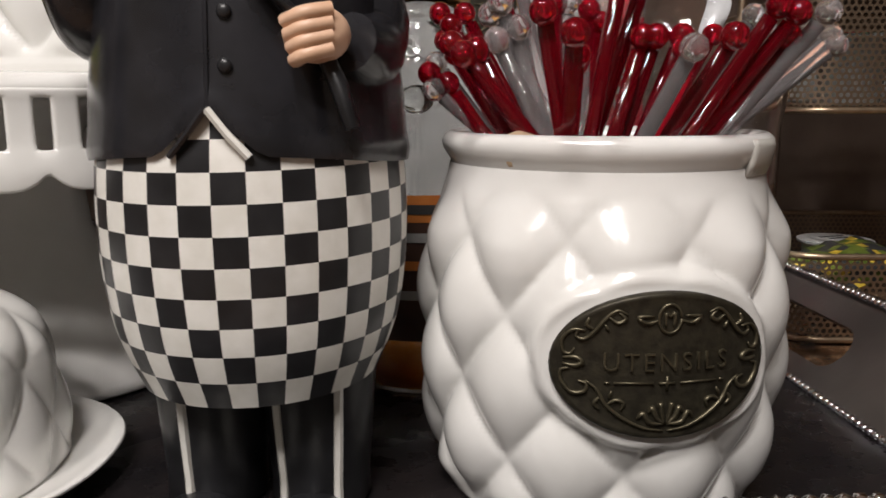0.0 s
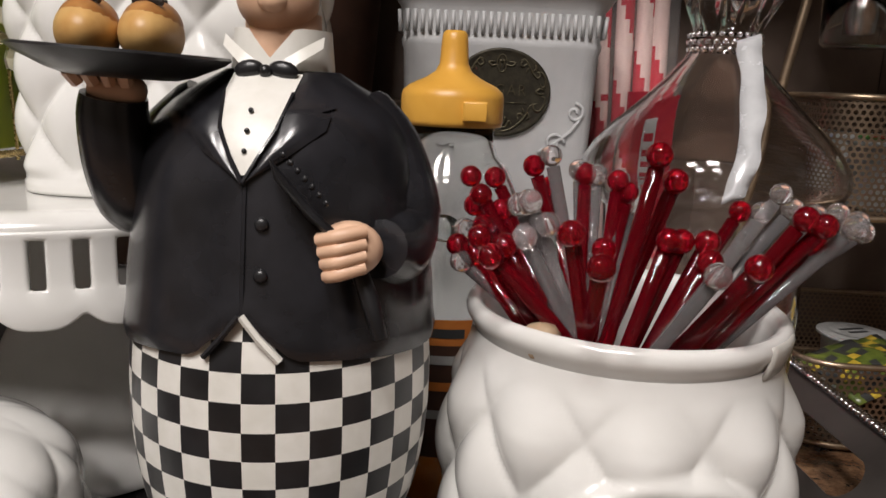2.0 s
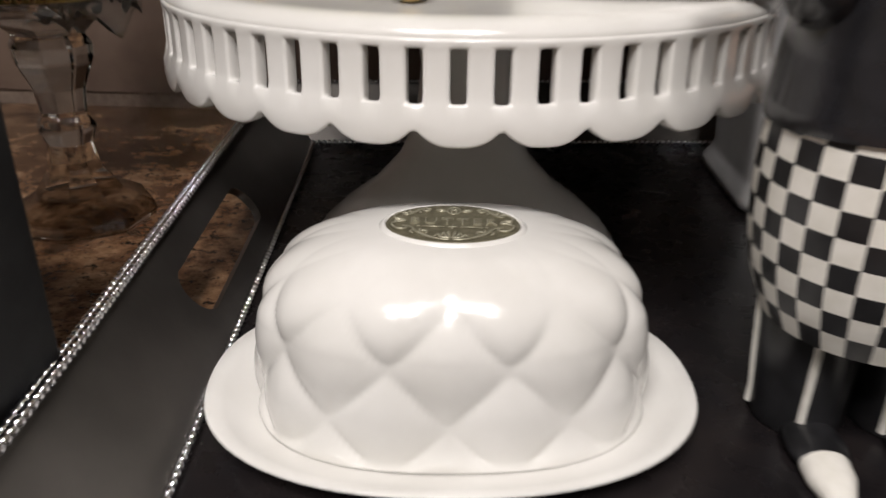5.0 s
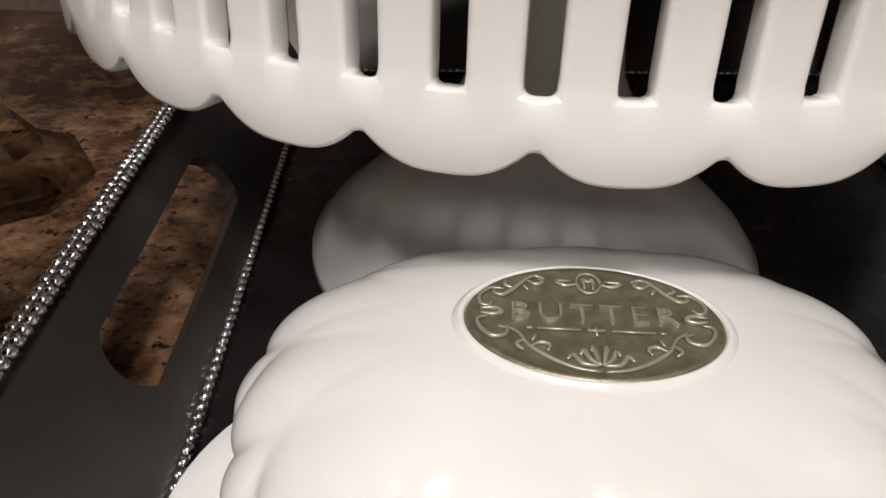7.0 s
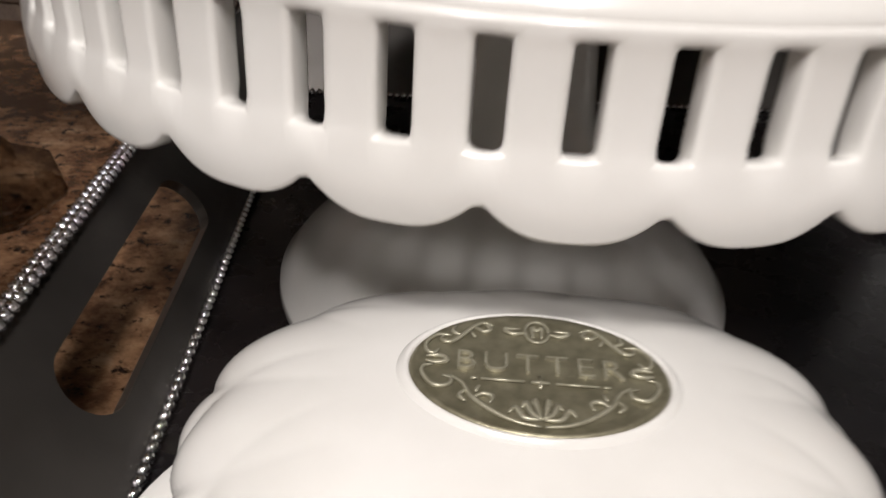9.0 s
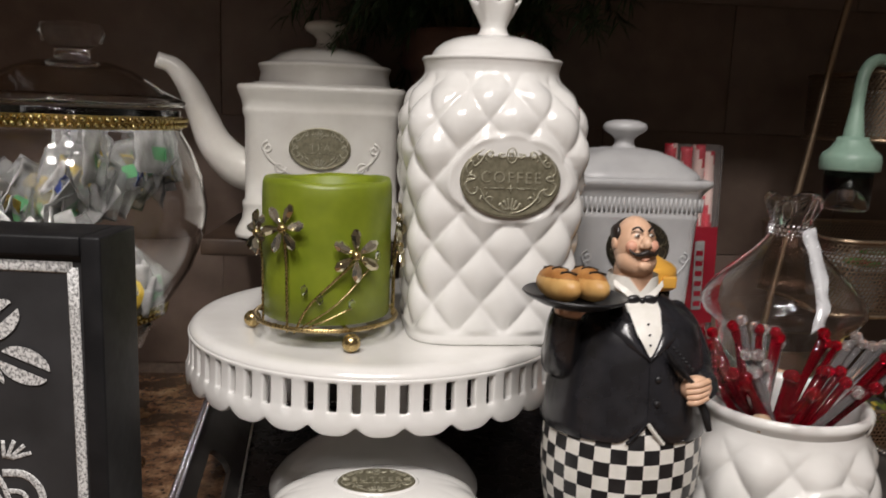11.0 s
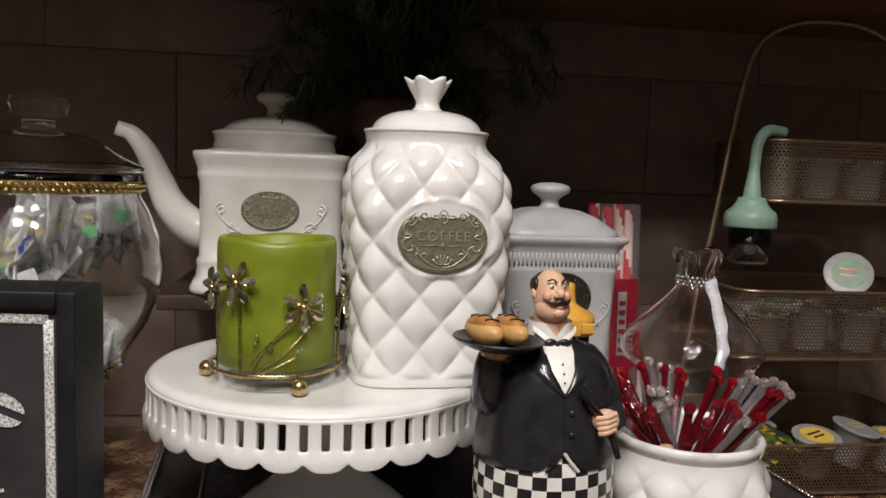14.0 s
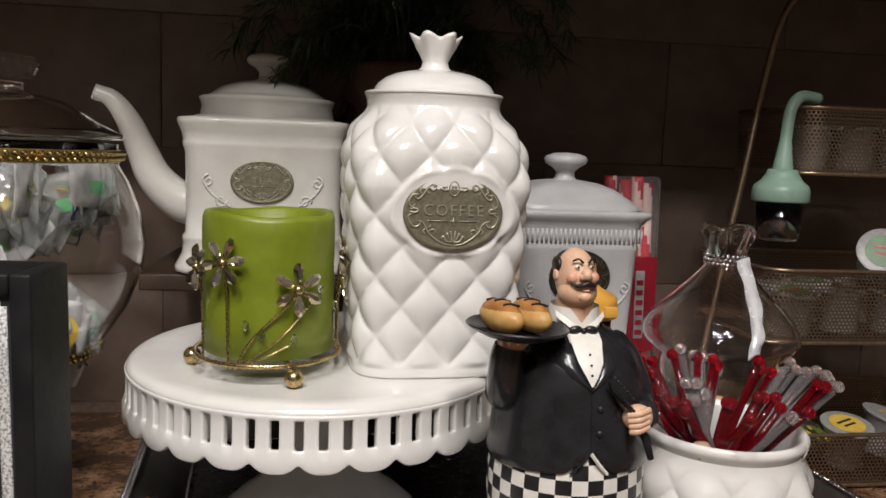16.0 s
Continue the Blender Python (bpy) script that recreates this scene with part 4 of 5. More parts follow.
for i, (r, z, sc) in enumerate(((0.0135, 0.2195, 0), (0.0105, 0.2225, 0), (0.0096, 0.2262, 0.02), (0.0118, 0.2310, 0.06), (0.0148, 0.2365, 0.10), (0.0172, 0.2420, 0.14), (0.0182, 0.2452, 0.18), (0.0168, 0.2450, 0.17), (0.0120, 0.2400, 0.1), (0.0005, 0.2350, 0))):
    rows.append([(r * (1 + sc * 0.7 * math.cos(6 * a)) * math.cos(a), r * (1 + sc * 0.7 * math.cos(6 * a)) * math.sin(a), z + sc * 0.010 * math.cos(6 * a)) for a in radii(0, 2 * math.pi * 59 / 60, 60)])
part("finial", grid(rows, True), WHITE, lid, "tulip-shaped finial")
plaque(coffee, "COFFEE", 0.0350, 0.0256, pose(0.0045, -0.0665, 0.1185, -2, 0, 0), wide=0.95)

# ---- candle in its wire holder ----
KX, KY, KR = -0.2445, 0.404, 0.0463
candle = thing("pillar_candle", "olive green pillar candle with a hollow burnt top", "candle", pose(KX, KY, SZ + 0.0162))
rows = []
for r, z, w in ((0.0005, 0, 0), (0.0435, 0, 0), (0.0445, 0.001, 0), (0.0448, 0.03, 0), (0.0446, 0.06, 0), (0.0448, 0.085, 0.3), (0.0444, 0.094, 0.8), (0.0432, 0.0975, 1), (0.0405, 0.0980, 1), (0.0375, 0.0955, 0.8), (0.0355, 0.0890, 0.4), (0.030, 0.0840, 0.2), (0.015, 0.0815, 0), (0.0005, 0.081, 0)):
    rows.append([(r * math.cos(a), r * math.sin(a), z + w * (0.0009 * math.sin(2 * a + 0.5) + 0.0006 * math.sin(5 * a))) for a in radii(0, 2 * math.pi * 71 / 72, 72)])
rows = [[(x * 1.035, y * 1.035, z) for x, y, z in r] for r in rows]
part("wax", grid(rows, True), WAX, candle)
part("wick", tube([(0, 0, 0.081), (0.001, 0, 0.087)], 0.0009, 6), PAPER_DARK, candle, "short burnt wick")

holder = thing("candle_holder", "gold wire candle holder with crystal flowers round the candle", "candle holder", pose(KX, KY, SZ))
ringr = 0.0515
for z, rr in ((0.0145, ringr), (0.0140, 0.030)):
    part("ring", tube([(rr * math.cos(a), rr * math.sin(a), z) for a in radii(0, 2 * math.pi, 60)], 0.0017, 8, caps=False), GOLD, holder)
for k in range(3):
    a = radians(-68 + 120 * k)
    part("crossbar", tube([(0.029 * math.cos(a), 0.029 * math.sin(a), 0.0140), (ringr * math.cos(a), ringr * math.sin(a), 0.0143)], 0.0012, 6), GOLD, holder)
    part("foot", ball((0.0555 * math.cos(a), 0.0555 * math.sin(a), 0.0066), 0.0065, u=20, v=14), GOLD, holder, "gold ball foot")


def on_candle(a, z, out=0.0):
    return Vector(((KR + 0.003 + out) * math.cos(a), (KR + 0.003 + out) * math.sin(a), z))


def crystal_flower(parent, a, z, size, spin):
    """Six cut petals round a heart, facing out from the candle."""
    c = on_candle(a, z, 0.0035)
    out = Vector((math.cos(a), math.sin(a), 0.15)).normalized()
    side = Vector((-math.sin(a), math.cos(a), 0))
    up = out.cross(side)
    fl = part("flower", ball(c, size * 0.20, u=10, v=7), GOLD, parent, "smoky crystal flower")
    for k in range(6):
        t = spin + k * math.pi / 3
        d = math.cos(t) * side + math.sin(t) * up
        e = -math.sin(t) * side + math.cos(t) * up
        bm = bmesh.new()
        p0, p1 = c + d * size * 0.22, c + d * size
        ring = [p0 + (p1 - p0) * f + e * w * size + out * 0.0006 for f, w in ((0, -0.07), (0.35, -0.17), (0.72, -0.21), (1.0, -0.08), (1.0, 0.08), (0.72, 0.21), (0.35, 0.17), (0, 0.07))]
        top = [p0 + (p1 - p0) * f + e * w * size + out * 0.0030 for f, w in ((0.20, -0.03), (0.42, -0.07), (0.66, -0.09), (0.80, -0.03), (0.80, 0.03), (0.66, 0.09), (0.42, 0.07), (0.20, 0.03))]
        back = [q - out * 0.0012 for q in ring]
        grid([back, ring, top], True, bm, cap0=True, cap1=True)
        # every other petal takes the lighter copy, a painted sparkle
        part("petal", bm, SMOKE if k % 2 else SMOKE_GLINT, fl, smooth=False)
    return fl


FLOWERS = [(radians(-120), 0.083, 0.0150, 0.2), (radians(-64), 0.066, 0.0155, 0.5), (radians(-152), 0.077, 0.0140, 0.9), (radians(-4), 0.066, 0.0140, 0.1), (radians(8), 0.084, 0.012, 0.7), (radians(110), 0.066, 0.0140, 0.3)]
for a, z, s, spin in FLOWERS:
    crystal_flower(holder, a, z, s * 1.15, spin)
    a0 = {0: radians(-118), 1: radians(-112)}.get([f[0] for f in FLOWERS].index(a), a + 0.06)
    part("stem", tube(smooth_path([on_candle(a0, 0.011), on_candle(a0 + (a - a0) * 0.25, 0.011 + (z - 0.011) * 0.35), on_candle(a0 + (a - a0) * 0.7, 0.011 + (z - 0.011) * 0.7), on_candle(a, z - s * 0.3, 0.002)], 5), 0.0009, 6), GOLD, holder)
for a, z in ((radians(-103), 0.042), (radians(-91), 0.036), (radians(-66), 0.032), (radians(-42), 0.064), (radians(-20), 0.050)):
    bm = bmesh.new()
    c = on_candle(a, z, 0.001)
    bmesh.ops.create_icosphere(bm, subdivisions=1, radius=0.0034, matrix=Matrix.Translation(c) @ Matrix.Rotation(a, 4, "Z") @ Matrix.Diagonal((0.5, 0.8, 1.2, 1)))
    part("leaf", bm, CRYSTAL, holder, "small cut crystal leaf", smooth=False)
    if z < 0.035 or z > 0.06:
        part("stem", tube(smooth_path([on_candle(radians(-112), 0.012), on_candle((radians(-112) + a) / 2, 0.012 + (z - 0.012) * 0.4), on_candle(a, z - 0.003)], 4), 0.0007, 6), GOLD, holder)

# ---- teapot on its shelf ----
tagged(part("wall_shelf", box(-0.375, 0.572, 0.183, -0.050, WALL_Y - 0.007, 0.199, bev=0.002), DARK_WOOD), "dark stained wooden wall shelf behind the cake stand", "shelf", kind="structure")
TP = pose(-0.2665, 0.648, 0.1995, 0, 0, 2)
teapot = thing("teapot", "cream white square ceramic teapot with curved spout and pewter plaque", "teapot", TP)


def square_body(levels, n=7, seg=96):
    return [[(a * superellipse(2 * math.pi * k / seg + math.pi / seg, n)[0], a * superellipse(2 * math.pi * k / seg + math.pi / seg, n)[1], z) for k in range(seg)] for a, z in levels]


part("body", grid(square_body([(0.001, 0), (0.078, 0), (0.0812, 0.002), (0.0815, 0.006), (0.0785, 0.012), (0.0755, 0.018), (0.0745, 0.028), (0.0752, 0.031), (0.0752, 0.034), (0.0728, 0.037), (0.0722, 0.060), (0.0728, 0.112), (0.0745, 0.117), (0.0748, 0.121), (0.0742, 0.123), (0.0758, 0.130), (0.0785, 0.137), (0.0792, 0.1405), (0.0780, 0.143), (0.066, 0.1445), (0.0640, 0.146)], 9)), CREAM, teapot)
lid = part("lid", lathe([(0.0655, 0.1450), (0.0650, 0.1500), (0.0635, 0.1560), (0.0650, 0.1610), (0.0662, 0.1640), (0.0645, 0.1655), (0.058, 0.1665), (0.055, 0.1685), (0.046, 0.1755), (0.030, 0.1810), (0.014, 0.1830), (0.0005, 0.1835)], 72), CREAM, teapot, "round domed lid")
part("knob", lathe([(0.0125, 0.1825), (0.0095, 0.186), (0.0090, 0.191), (0.0125, 0.195), (0.0195, 0.199), (0.0212, 0.203), (0.0190, 0.2065), (0.012, 0.209), (0.0005, 0.2098)], 40), CREAM, lid)
sp = smooth_path([(-0.060, -0.02, 0.060), (-0.082, -0.024, 0.064), (-0.103, -0.028, 0.085), (-0.115, -0.030, 0.112), (-0.126, -0.032, 0.138), (-0.140, -0.034, 0.157), (-0.155, -0.036, 0.163)], 6)
part("spout", tube(sp, [0.024 - 0.0165 * min(1, i / (len(sp) - 4)) ** 0.8 for i in range(len(sp))], 24), CREAM, teapot, "curved spout")
plaque(teapot, "TEA", 0.0285, 0.0195, pose(-0.001, -0.0738, 0.086), wide=1.15)


def relief(parent, w, z, y, material):
    for s in (-1, 1):
        bm = bmesh.new()
        tube(spiral(s * w, z + 0.008, 0.0058, 1.3, math.pi / 2, -s), 0.0011, 6, bm)
        tube(spiral(s * (w - 0.011), z - 0.010, 0.0060, 1.2, 0, s), 0.0011, 6, bm)
        tube(smooth_path([(s * (w + 0.003), 0, z + 0.004), (s * (w - 0.004), 0, z - 0.005), (s * (w - 0.020), 0, z - 0.016)], 5), 0.0012, 6, bm)
        part("relief", bm, material, parent, "raised scroll relief").matrix_basis = pose(0, y, 0)


relief(teapot, 0.049, 0.078, -0.0726, CREAM)

# ---- sugar canister ----
sugar = thing("sugar_canister", "square white ceramic sugar canister with knobbed lid and bronze plaque", "canister", pose(0.0235, 0.580, 0.0085, 0, 0, 1))
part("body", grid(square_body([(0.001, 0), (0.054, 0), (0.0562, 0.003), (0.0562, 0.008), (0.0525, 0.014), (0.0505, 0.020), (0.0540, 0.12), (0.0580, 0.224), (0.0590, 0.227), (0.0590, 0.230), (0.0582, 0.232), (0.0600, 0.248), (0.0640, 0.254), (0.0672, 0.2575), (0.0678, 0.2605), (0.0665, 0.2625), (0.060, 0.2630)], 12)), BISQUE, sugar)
for face in range(4):
    for k in range(26):
        x = -0.0545 + 0.109 * k / 25
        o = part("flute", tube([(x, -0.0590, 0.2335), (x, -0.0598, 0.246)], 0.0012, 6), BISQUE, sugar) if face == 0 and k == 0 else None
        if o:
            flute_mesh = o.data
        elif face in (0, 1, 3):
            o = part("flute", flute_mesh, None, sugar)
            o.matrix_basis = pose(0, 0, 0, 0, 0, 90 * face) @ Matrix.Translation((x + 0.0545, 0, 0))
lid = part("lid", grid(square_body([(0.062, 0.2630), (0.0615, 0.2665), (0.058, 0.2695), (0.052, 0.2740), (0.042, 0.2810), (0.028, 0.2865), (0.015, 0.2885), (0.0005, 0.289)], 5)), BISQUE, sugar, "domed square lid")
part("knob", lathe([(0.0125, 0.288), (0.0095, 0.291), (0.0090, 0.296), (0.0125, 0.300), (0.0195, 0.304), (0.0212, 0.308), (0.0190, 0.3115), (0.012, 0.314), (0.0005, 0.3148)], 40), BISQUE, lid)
plaque(sugar, "SUGAR", 0.0290, 0.0255, pose(0.001, -0.0582, 0.201, 2.2, 0, 0), dark=True, wide=0.9)
relief(sugar, 0.045, 0.183, -0.0568, BISQUE)

# ---- honey bottle ----
honey = thing("honey_bottle", "clear glass bear-shaped honey bottle with amber cap and brown label", "bottle", pose(0.0025, 0.431, 0.0085))
rows = []
for r, z in ((0.0005, 0.0), (0.028, 0.0), (0.0325, 0.003), (0.034, 0.02), (0.034, 0.085), (0.0325, 0.098), (0.029, 0.108), (0.0285, 0.116), (0.032, 0.126), (0.0345, 0.140), (0.0335, 0.154), (0.028, 0.166), (0.0225, 0.172), (0.0205, 0.178), (0.0205, 0.186)):
    rows.append([(r * math.cos(a), 0.9 * r * math.sin(a), z) for a in radii(0, 2 * math.pi * 47 / 48, 48)])
bear = grid(rows, True)
bottle = part("bottle", bear, CLEAR_SOFT, honey, "clear glass bottle with a moulded face")
bottle.modifiers.new("thick", "SOLIDIFY").thickness = 0.0022
bottle.visible_shadow = False
part("face_bump", ball((0, -0.0295, 0.141), 0.008, u=14, v=10, s=(1, 0.4, 0.8)), CLEAR_SOFT, honey).visible_shadow = False
part("honey", lathe([(0.0005, 0.0035), (0.026, 0.0035), (0.0310, 0.006), (0.0312, 0.022), (0.0005, 0.023)], 40, sy=0.88), mat("amber_honey", (0.35, 0.11, 0.01), 0.1, 0.0, Transmission_Weight=0.4), honey, "dark amber honey")
lab = [[(0.0347 * math.cos(a), 0.0347 * 0.9 * math.sin(a), z) for a in radii(-2.75, -0.4, 24)] for z in (0.030, 0.060, 0.098)]
label_ob = part("label", grid(lab, False), vary(mat("brown_paper_label"), (0.035, 0.015, 0.009), (0.06, 0.025, 0.014), 80, rough=(0.45, 0.6)), honey, "brown paper label with orange band and pale printing")
part("orange_band", grid([[(0.0350 * math.cos(a), 0.0350 * 0.9 * math.sin(a), z) for a in radii(-2.75, -0.4, 24)] for z in (0.086, 0.0985)], False), LABEL_ORANGE, label_ob)
for z, w, mt in ((0.092, 0.012, PAPER_DARK), (0.079, 0.014, PAPER), (0.066, 0.013, LABEL_ORANGE), (0.052, 0.016, PAPER)):
    bar = [[(0.0354 * math.cos(a), 0.0354 * 0.9 * math.sin(a), z + dz) for a in radii(-1.57 - w / 0.035, -1.57 + w / 0.035, 12)] for dz in (-0.0022, 0.0022)]
    part("print_bar", grid(bar, False), mt, label_ob)
cap = part("cap", lathe([(0.0005, 0.1855), (0.0236, 0.1855), (0.0242, 0.188), (0.0242, 0.1985), (0.0236, 0.2012), (0.0205, 0.2040), (0.0130, 0.2075), (0.0085, 0.2105), (0.0068, 0.2140), (0.0062, 0.2240), (0.0058, 0.2275), (0.0045, 0.2290), (0.0005, 0.2292)], 56), HONEY_CAP, honey, "amber yellow plastic spout cap")
part("clasp", box(0.006, -0.0260, 0.1885, 0.017, -0.0222, 0.1975, bev=0.001), HONEY_CAP, cap)

# ---- tall glass bottle with ribbon ----
vase = thing("glass_bottle", "clear glass bell-shouldered bottle with rhinestone collar and silver ribbon", "bottle", pose(0.1335, 0.4605, 0.0085))
g = part("glass", lathe([(0.0005, 0.0), (0.044, 0.0), (0.048, 0.003), (0.0490, 0.03), (0.0495, 0.130), (0.0520, 0.148), (0.0615, 0.155), (0.0655, 0.163), (0.0645, 0.171), (0.0590, 0.180), (0.0500, 0.190), (0.0390, 0.200), (0.0270, 0.212), (0.0185, 0.222), (0.0150, 0.228), (0.0150, 0.234)], 72), CLEAR, vase, "clear glass bottle")
g.modifiers.new("thick", "SOLIDIFY").thickness = 0.0018
g.visible_shadow = False
rows = []
for i, (r, z, w) in enumerate(((0.0150, 0.232, 0), (0.0165, 0.237, 0.05), (0.0195, 0.245, 0.12), (0.0215, 0.253, 0.2), (0.0180, 0.257, 0.2), (0.0110, 0.255, 0.1))):
    rows.append([(r * (1 + w * math.sin(5 * a + 1)) * math.cos(a) + 0.003 * (i / 5), r * (1 + w * math.sin(7 * a)) * math.sin(a), z + w * 0.018 * math.sin(3 * a)) for a in radii(0, 2 * math.pi * 47 / 48, 48)])
fr = part("stopper", grid(rows, True, cap1=True), CLEAR, vase, "frilled clear stopper")
fr.visible_shadow = False
beads([((0.0165 + 0.0004 * (j % 2)) * math.cos(2 * math.pi * (k + j / 2) / 26), 0.0165 * math.sin(2 * math.pi * (k + j / 2) / 26), 0.2265 + j * 0.0034) for k in range(26) for j in range(3)], 0.0018, "collar", vase)
cen = smooth_path([(0.006, -0.0165, 0.232), (0.0050, -0.0270, 0.2205), (0.0030, -0.0430, 0.2045), (-0.0010, -0.0590, 0.188), (-0.0055, -0.0700, 0.1750), (-0.0100, -0.0735, 0.1620)], 5)
rb = [[(p.x + s * (0.0052 + 0.0005 * math.sin(i * 0.7)), p.y - 0.0008 + 0.001 * math.cos(s * 3 + i), p.z + s * 0.0018) for s in (-1, 0, 1)] for i, p in enumerate(cen)]
ro = part("ribbon", grid(rb, False), RIBBON, vase, "shiny silver ribbon tail")
ro.modifiers.new("thick", "SOLIDIFY").thickness = 0.0004
part("filling", lathe([(0.0005, 0.004), (0.040, 0.004), (0.0440, 0.010), (0.0450, 0.085), (0.036, 0.098), (0.018, 0.104), (0.0005, 0.105)], 40), vary(mat("peach_filling"), (0.42, 0.20, 0.12), (0.55, 0.32, 0.22), 40, bump=0.3, bump_scale=60, rough=(0.5, 0.7), dist=0.003), vase, "peach coloured filling")

# ---- candy cane pack ----
canes = thing("candy_cane_pack", "red and white candy canes in clear film with red label", "candy pack", pose(0.128, 0.652, 0.0085, 0, -1.5, 0))


def cane_mesh():
    L, n, seg = 0.285, 60, 12
    rows = [[(0.0068 * math.cos(2 * math.pi * k / seg), 0.0068 * math.sin(2 * math.pi * k / seg), L * i / n) for k in range(seg)] for i in range(n + 1)]
    bm = grid(rows, True, None, lambda i, j: 0 if (i * 0.55 + j) % 12 < 5 else (0 if (i * 0.55 + j) % 12 in (7, 8) else 1), True, True)
    return finish("cane", bm, [CANDY_RED, CANDY_WHITE])


cm = cane_mesh()
for k, (x, h) in enumerate(((-0.0205, 0.004), (-0.0070, 0.0), (0.0070, 0.002), (0.0205, -0.004))):
    o = part("candy_cane", cm, None, canes)
    o.matrix_basis = pose(x, 0, h + 0.004, 0, (k - 1.5) * 0.5, 50 * k)
lb = [[(x, -0.0085 - 0.002 * math.sin(math.pi * f), z) for f, x in zip(radii(0, 1, 7), radii(-0.004, 0.029, 7))] for z in radii(0.10, 0.205, 8)]
lo = part("label", grid(lb, False), WRAP_RED, canes, "red film label with white lettering strip")
part("print_bar", box(0.004, -0.0122, 0.115, 0.0145, -0.0108, 0.190, bev=0.0004), PAPER, lo)
for zz in (0.122, 0.133, 0.144, 0.155, 0.166, 0.177):
    part("print_bar", box(0.0055, -0.0128, zz - 0.0028, 0.0130, -0.0123, zz + 0.0028), WRAP_RED, lo, smooth=False)
film = part("film", box(-0.031, -0.0088, 0.002, 0.031, 0.0088, 0.292, bev=0.006), FILM_CLEAR, canes, "clear wrapping film")
film.visible_shadow = False

# ---- basket tower with coffee pods ----
rack = thing("basket_tower", "champagne wire tower of three perforated metal baskets", "rack", pose(0.359, 0.63, 0.0))
arch = smooth_path([(-0.168, 0, 0.002), (-0.146, 0, 0.16), (-0.122, 0, 0.31), (-0.104, 0, 0.43), (-0.086, 0, 0.488), (-0.048, 0, 0.512), (0, 0, 0.518), (0.048, 0, 0.512), (0.086, 0, 0.488), (0.104, 0, 0.43), (0.122, 0, 0.31), (0.146, 0, 0.16), (0.168, 0, 0.002)], 6)
part("arch", tube(arch, 0.0035, 10), CHAMPAGNE, rack, "arched champagne wire frame")
part("base_bar", tube([(-0.168, 0, 0.005), (0.168, 0, 0.005)], 0.0035, 8), CHAMPAGNE, rack)


def basket(parent, x0, x1, y0, y1, z0, z1):
    """A rounded perforated basket with rolled rims."""
    rc, seg = 0.026, 8
    loop = []
    for cx, cy, a0 in ((x1 - rc, y1 - rc, 0), (x0 + rc, y1 - rc, 90), (x0 + rc, y0 + rc, 180), (x1 - rc, y0 + rc, 270)):
        for k in range(seg + 1):
            a = radians(a0 + 90 * k / seg)
            loop.append((cx + rc * math.cos(a), cy + rc * math.sin(a)))
    run = [0.0]
    for p, q in zip(loop, loop[1:] + loop[:1]):
        run.append(run[-1] + math.hypot(q[0] - p[0], q[1] - p[1]))
    bm = bmesh.new()
    uvl = bm.loops.layers.uv.new("UVMap")
    n = len(loop)
    lo = [bm.verts.new((x, y, z0)) for x, y in loop]
    hi = [bm.verts.new((x, y, z1)) for x, y in loop]
    for k in range(n):
        f = bm.faces.new((lo[k], lo[(k + 1) % n], hi[(k + 1) % n], hi[k]))
        for l, (u, v) in zip(f.loops, ((run[k], 0), (run[k + 1], 0), (run[k + 1], z1 - z0), (run[k], z1 - z0))):
            l[uvl].uv = (u + 1, v + 1)
    f = bm.faces.new(lo)
    for l in f.loops:
        l[uvl].uv = (l.vert.co.x + 5, l.vert.co.y + 5)
    b = part("basket", bm, MESH_METAL, parent, "perforated basket")
    sharp(b, 50)
    for z in (z0, z1):
        part("rim", tube([(x, y, z) for x, y in loop + loop[:1]], 0.0021, 8, caps=False), CHAMPAGNE, b)


basket(rack, -0.102, 0.102, -0.070, 0.075, 0.312, 0.377)
basket(rack, -0.132, 0.132, -0.085, 0.085, 0.143, 0.216)
basket(rack, -0.140, 0.140, -0.110, 0.085, 0.004, 0.056)


def pod(label, lid_mat, m, ring_mat=None):
    ob = thing("coffee_pod", label, "coffee pod", m, "coffee pods in the baskets")
    part("cup", lathe([(0.0005, 0.0), (0.0175, 0.0), (0.0185, 0.002), (0.0218, 0.040), (0.0252, 0.0415), (0.0255, 0.0435)], 32), POD, ob)
    part("lid", lathe([(0.0255, 0.0436), (0.0235, 0.0442), (0.0005, 0.0440)], 32), FOIL, ob)
    part("print", lathe([(0.0175, 0.0447), (0.0005, 0.0447)], 28), lid_mat, ob)
    for k, (y, w) in enumerate(((0.004, 0.010), (-0.003, 0.008))):
        part("print_bar", box(-w, y - 0.0013, 0.0449, w, y + 0.0013, 0.0452), ring_mat or PAPER, ob, smooth=False)


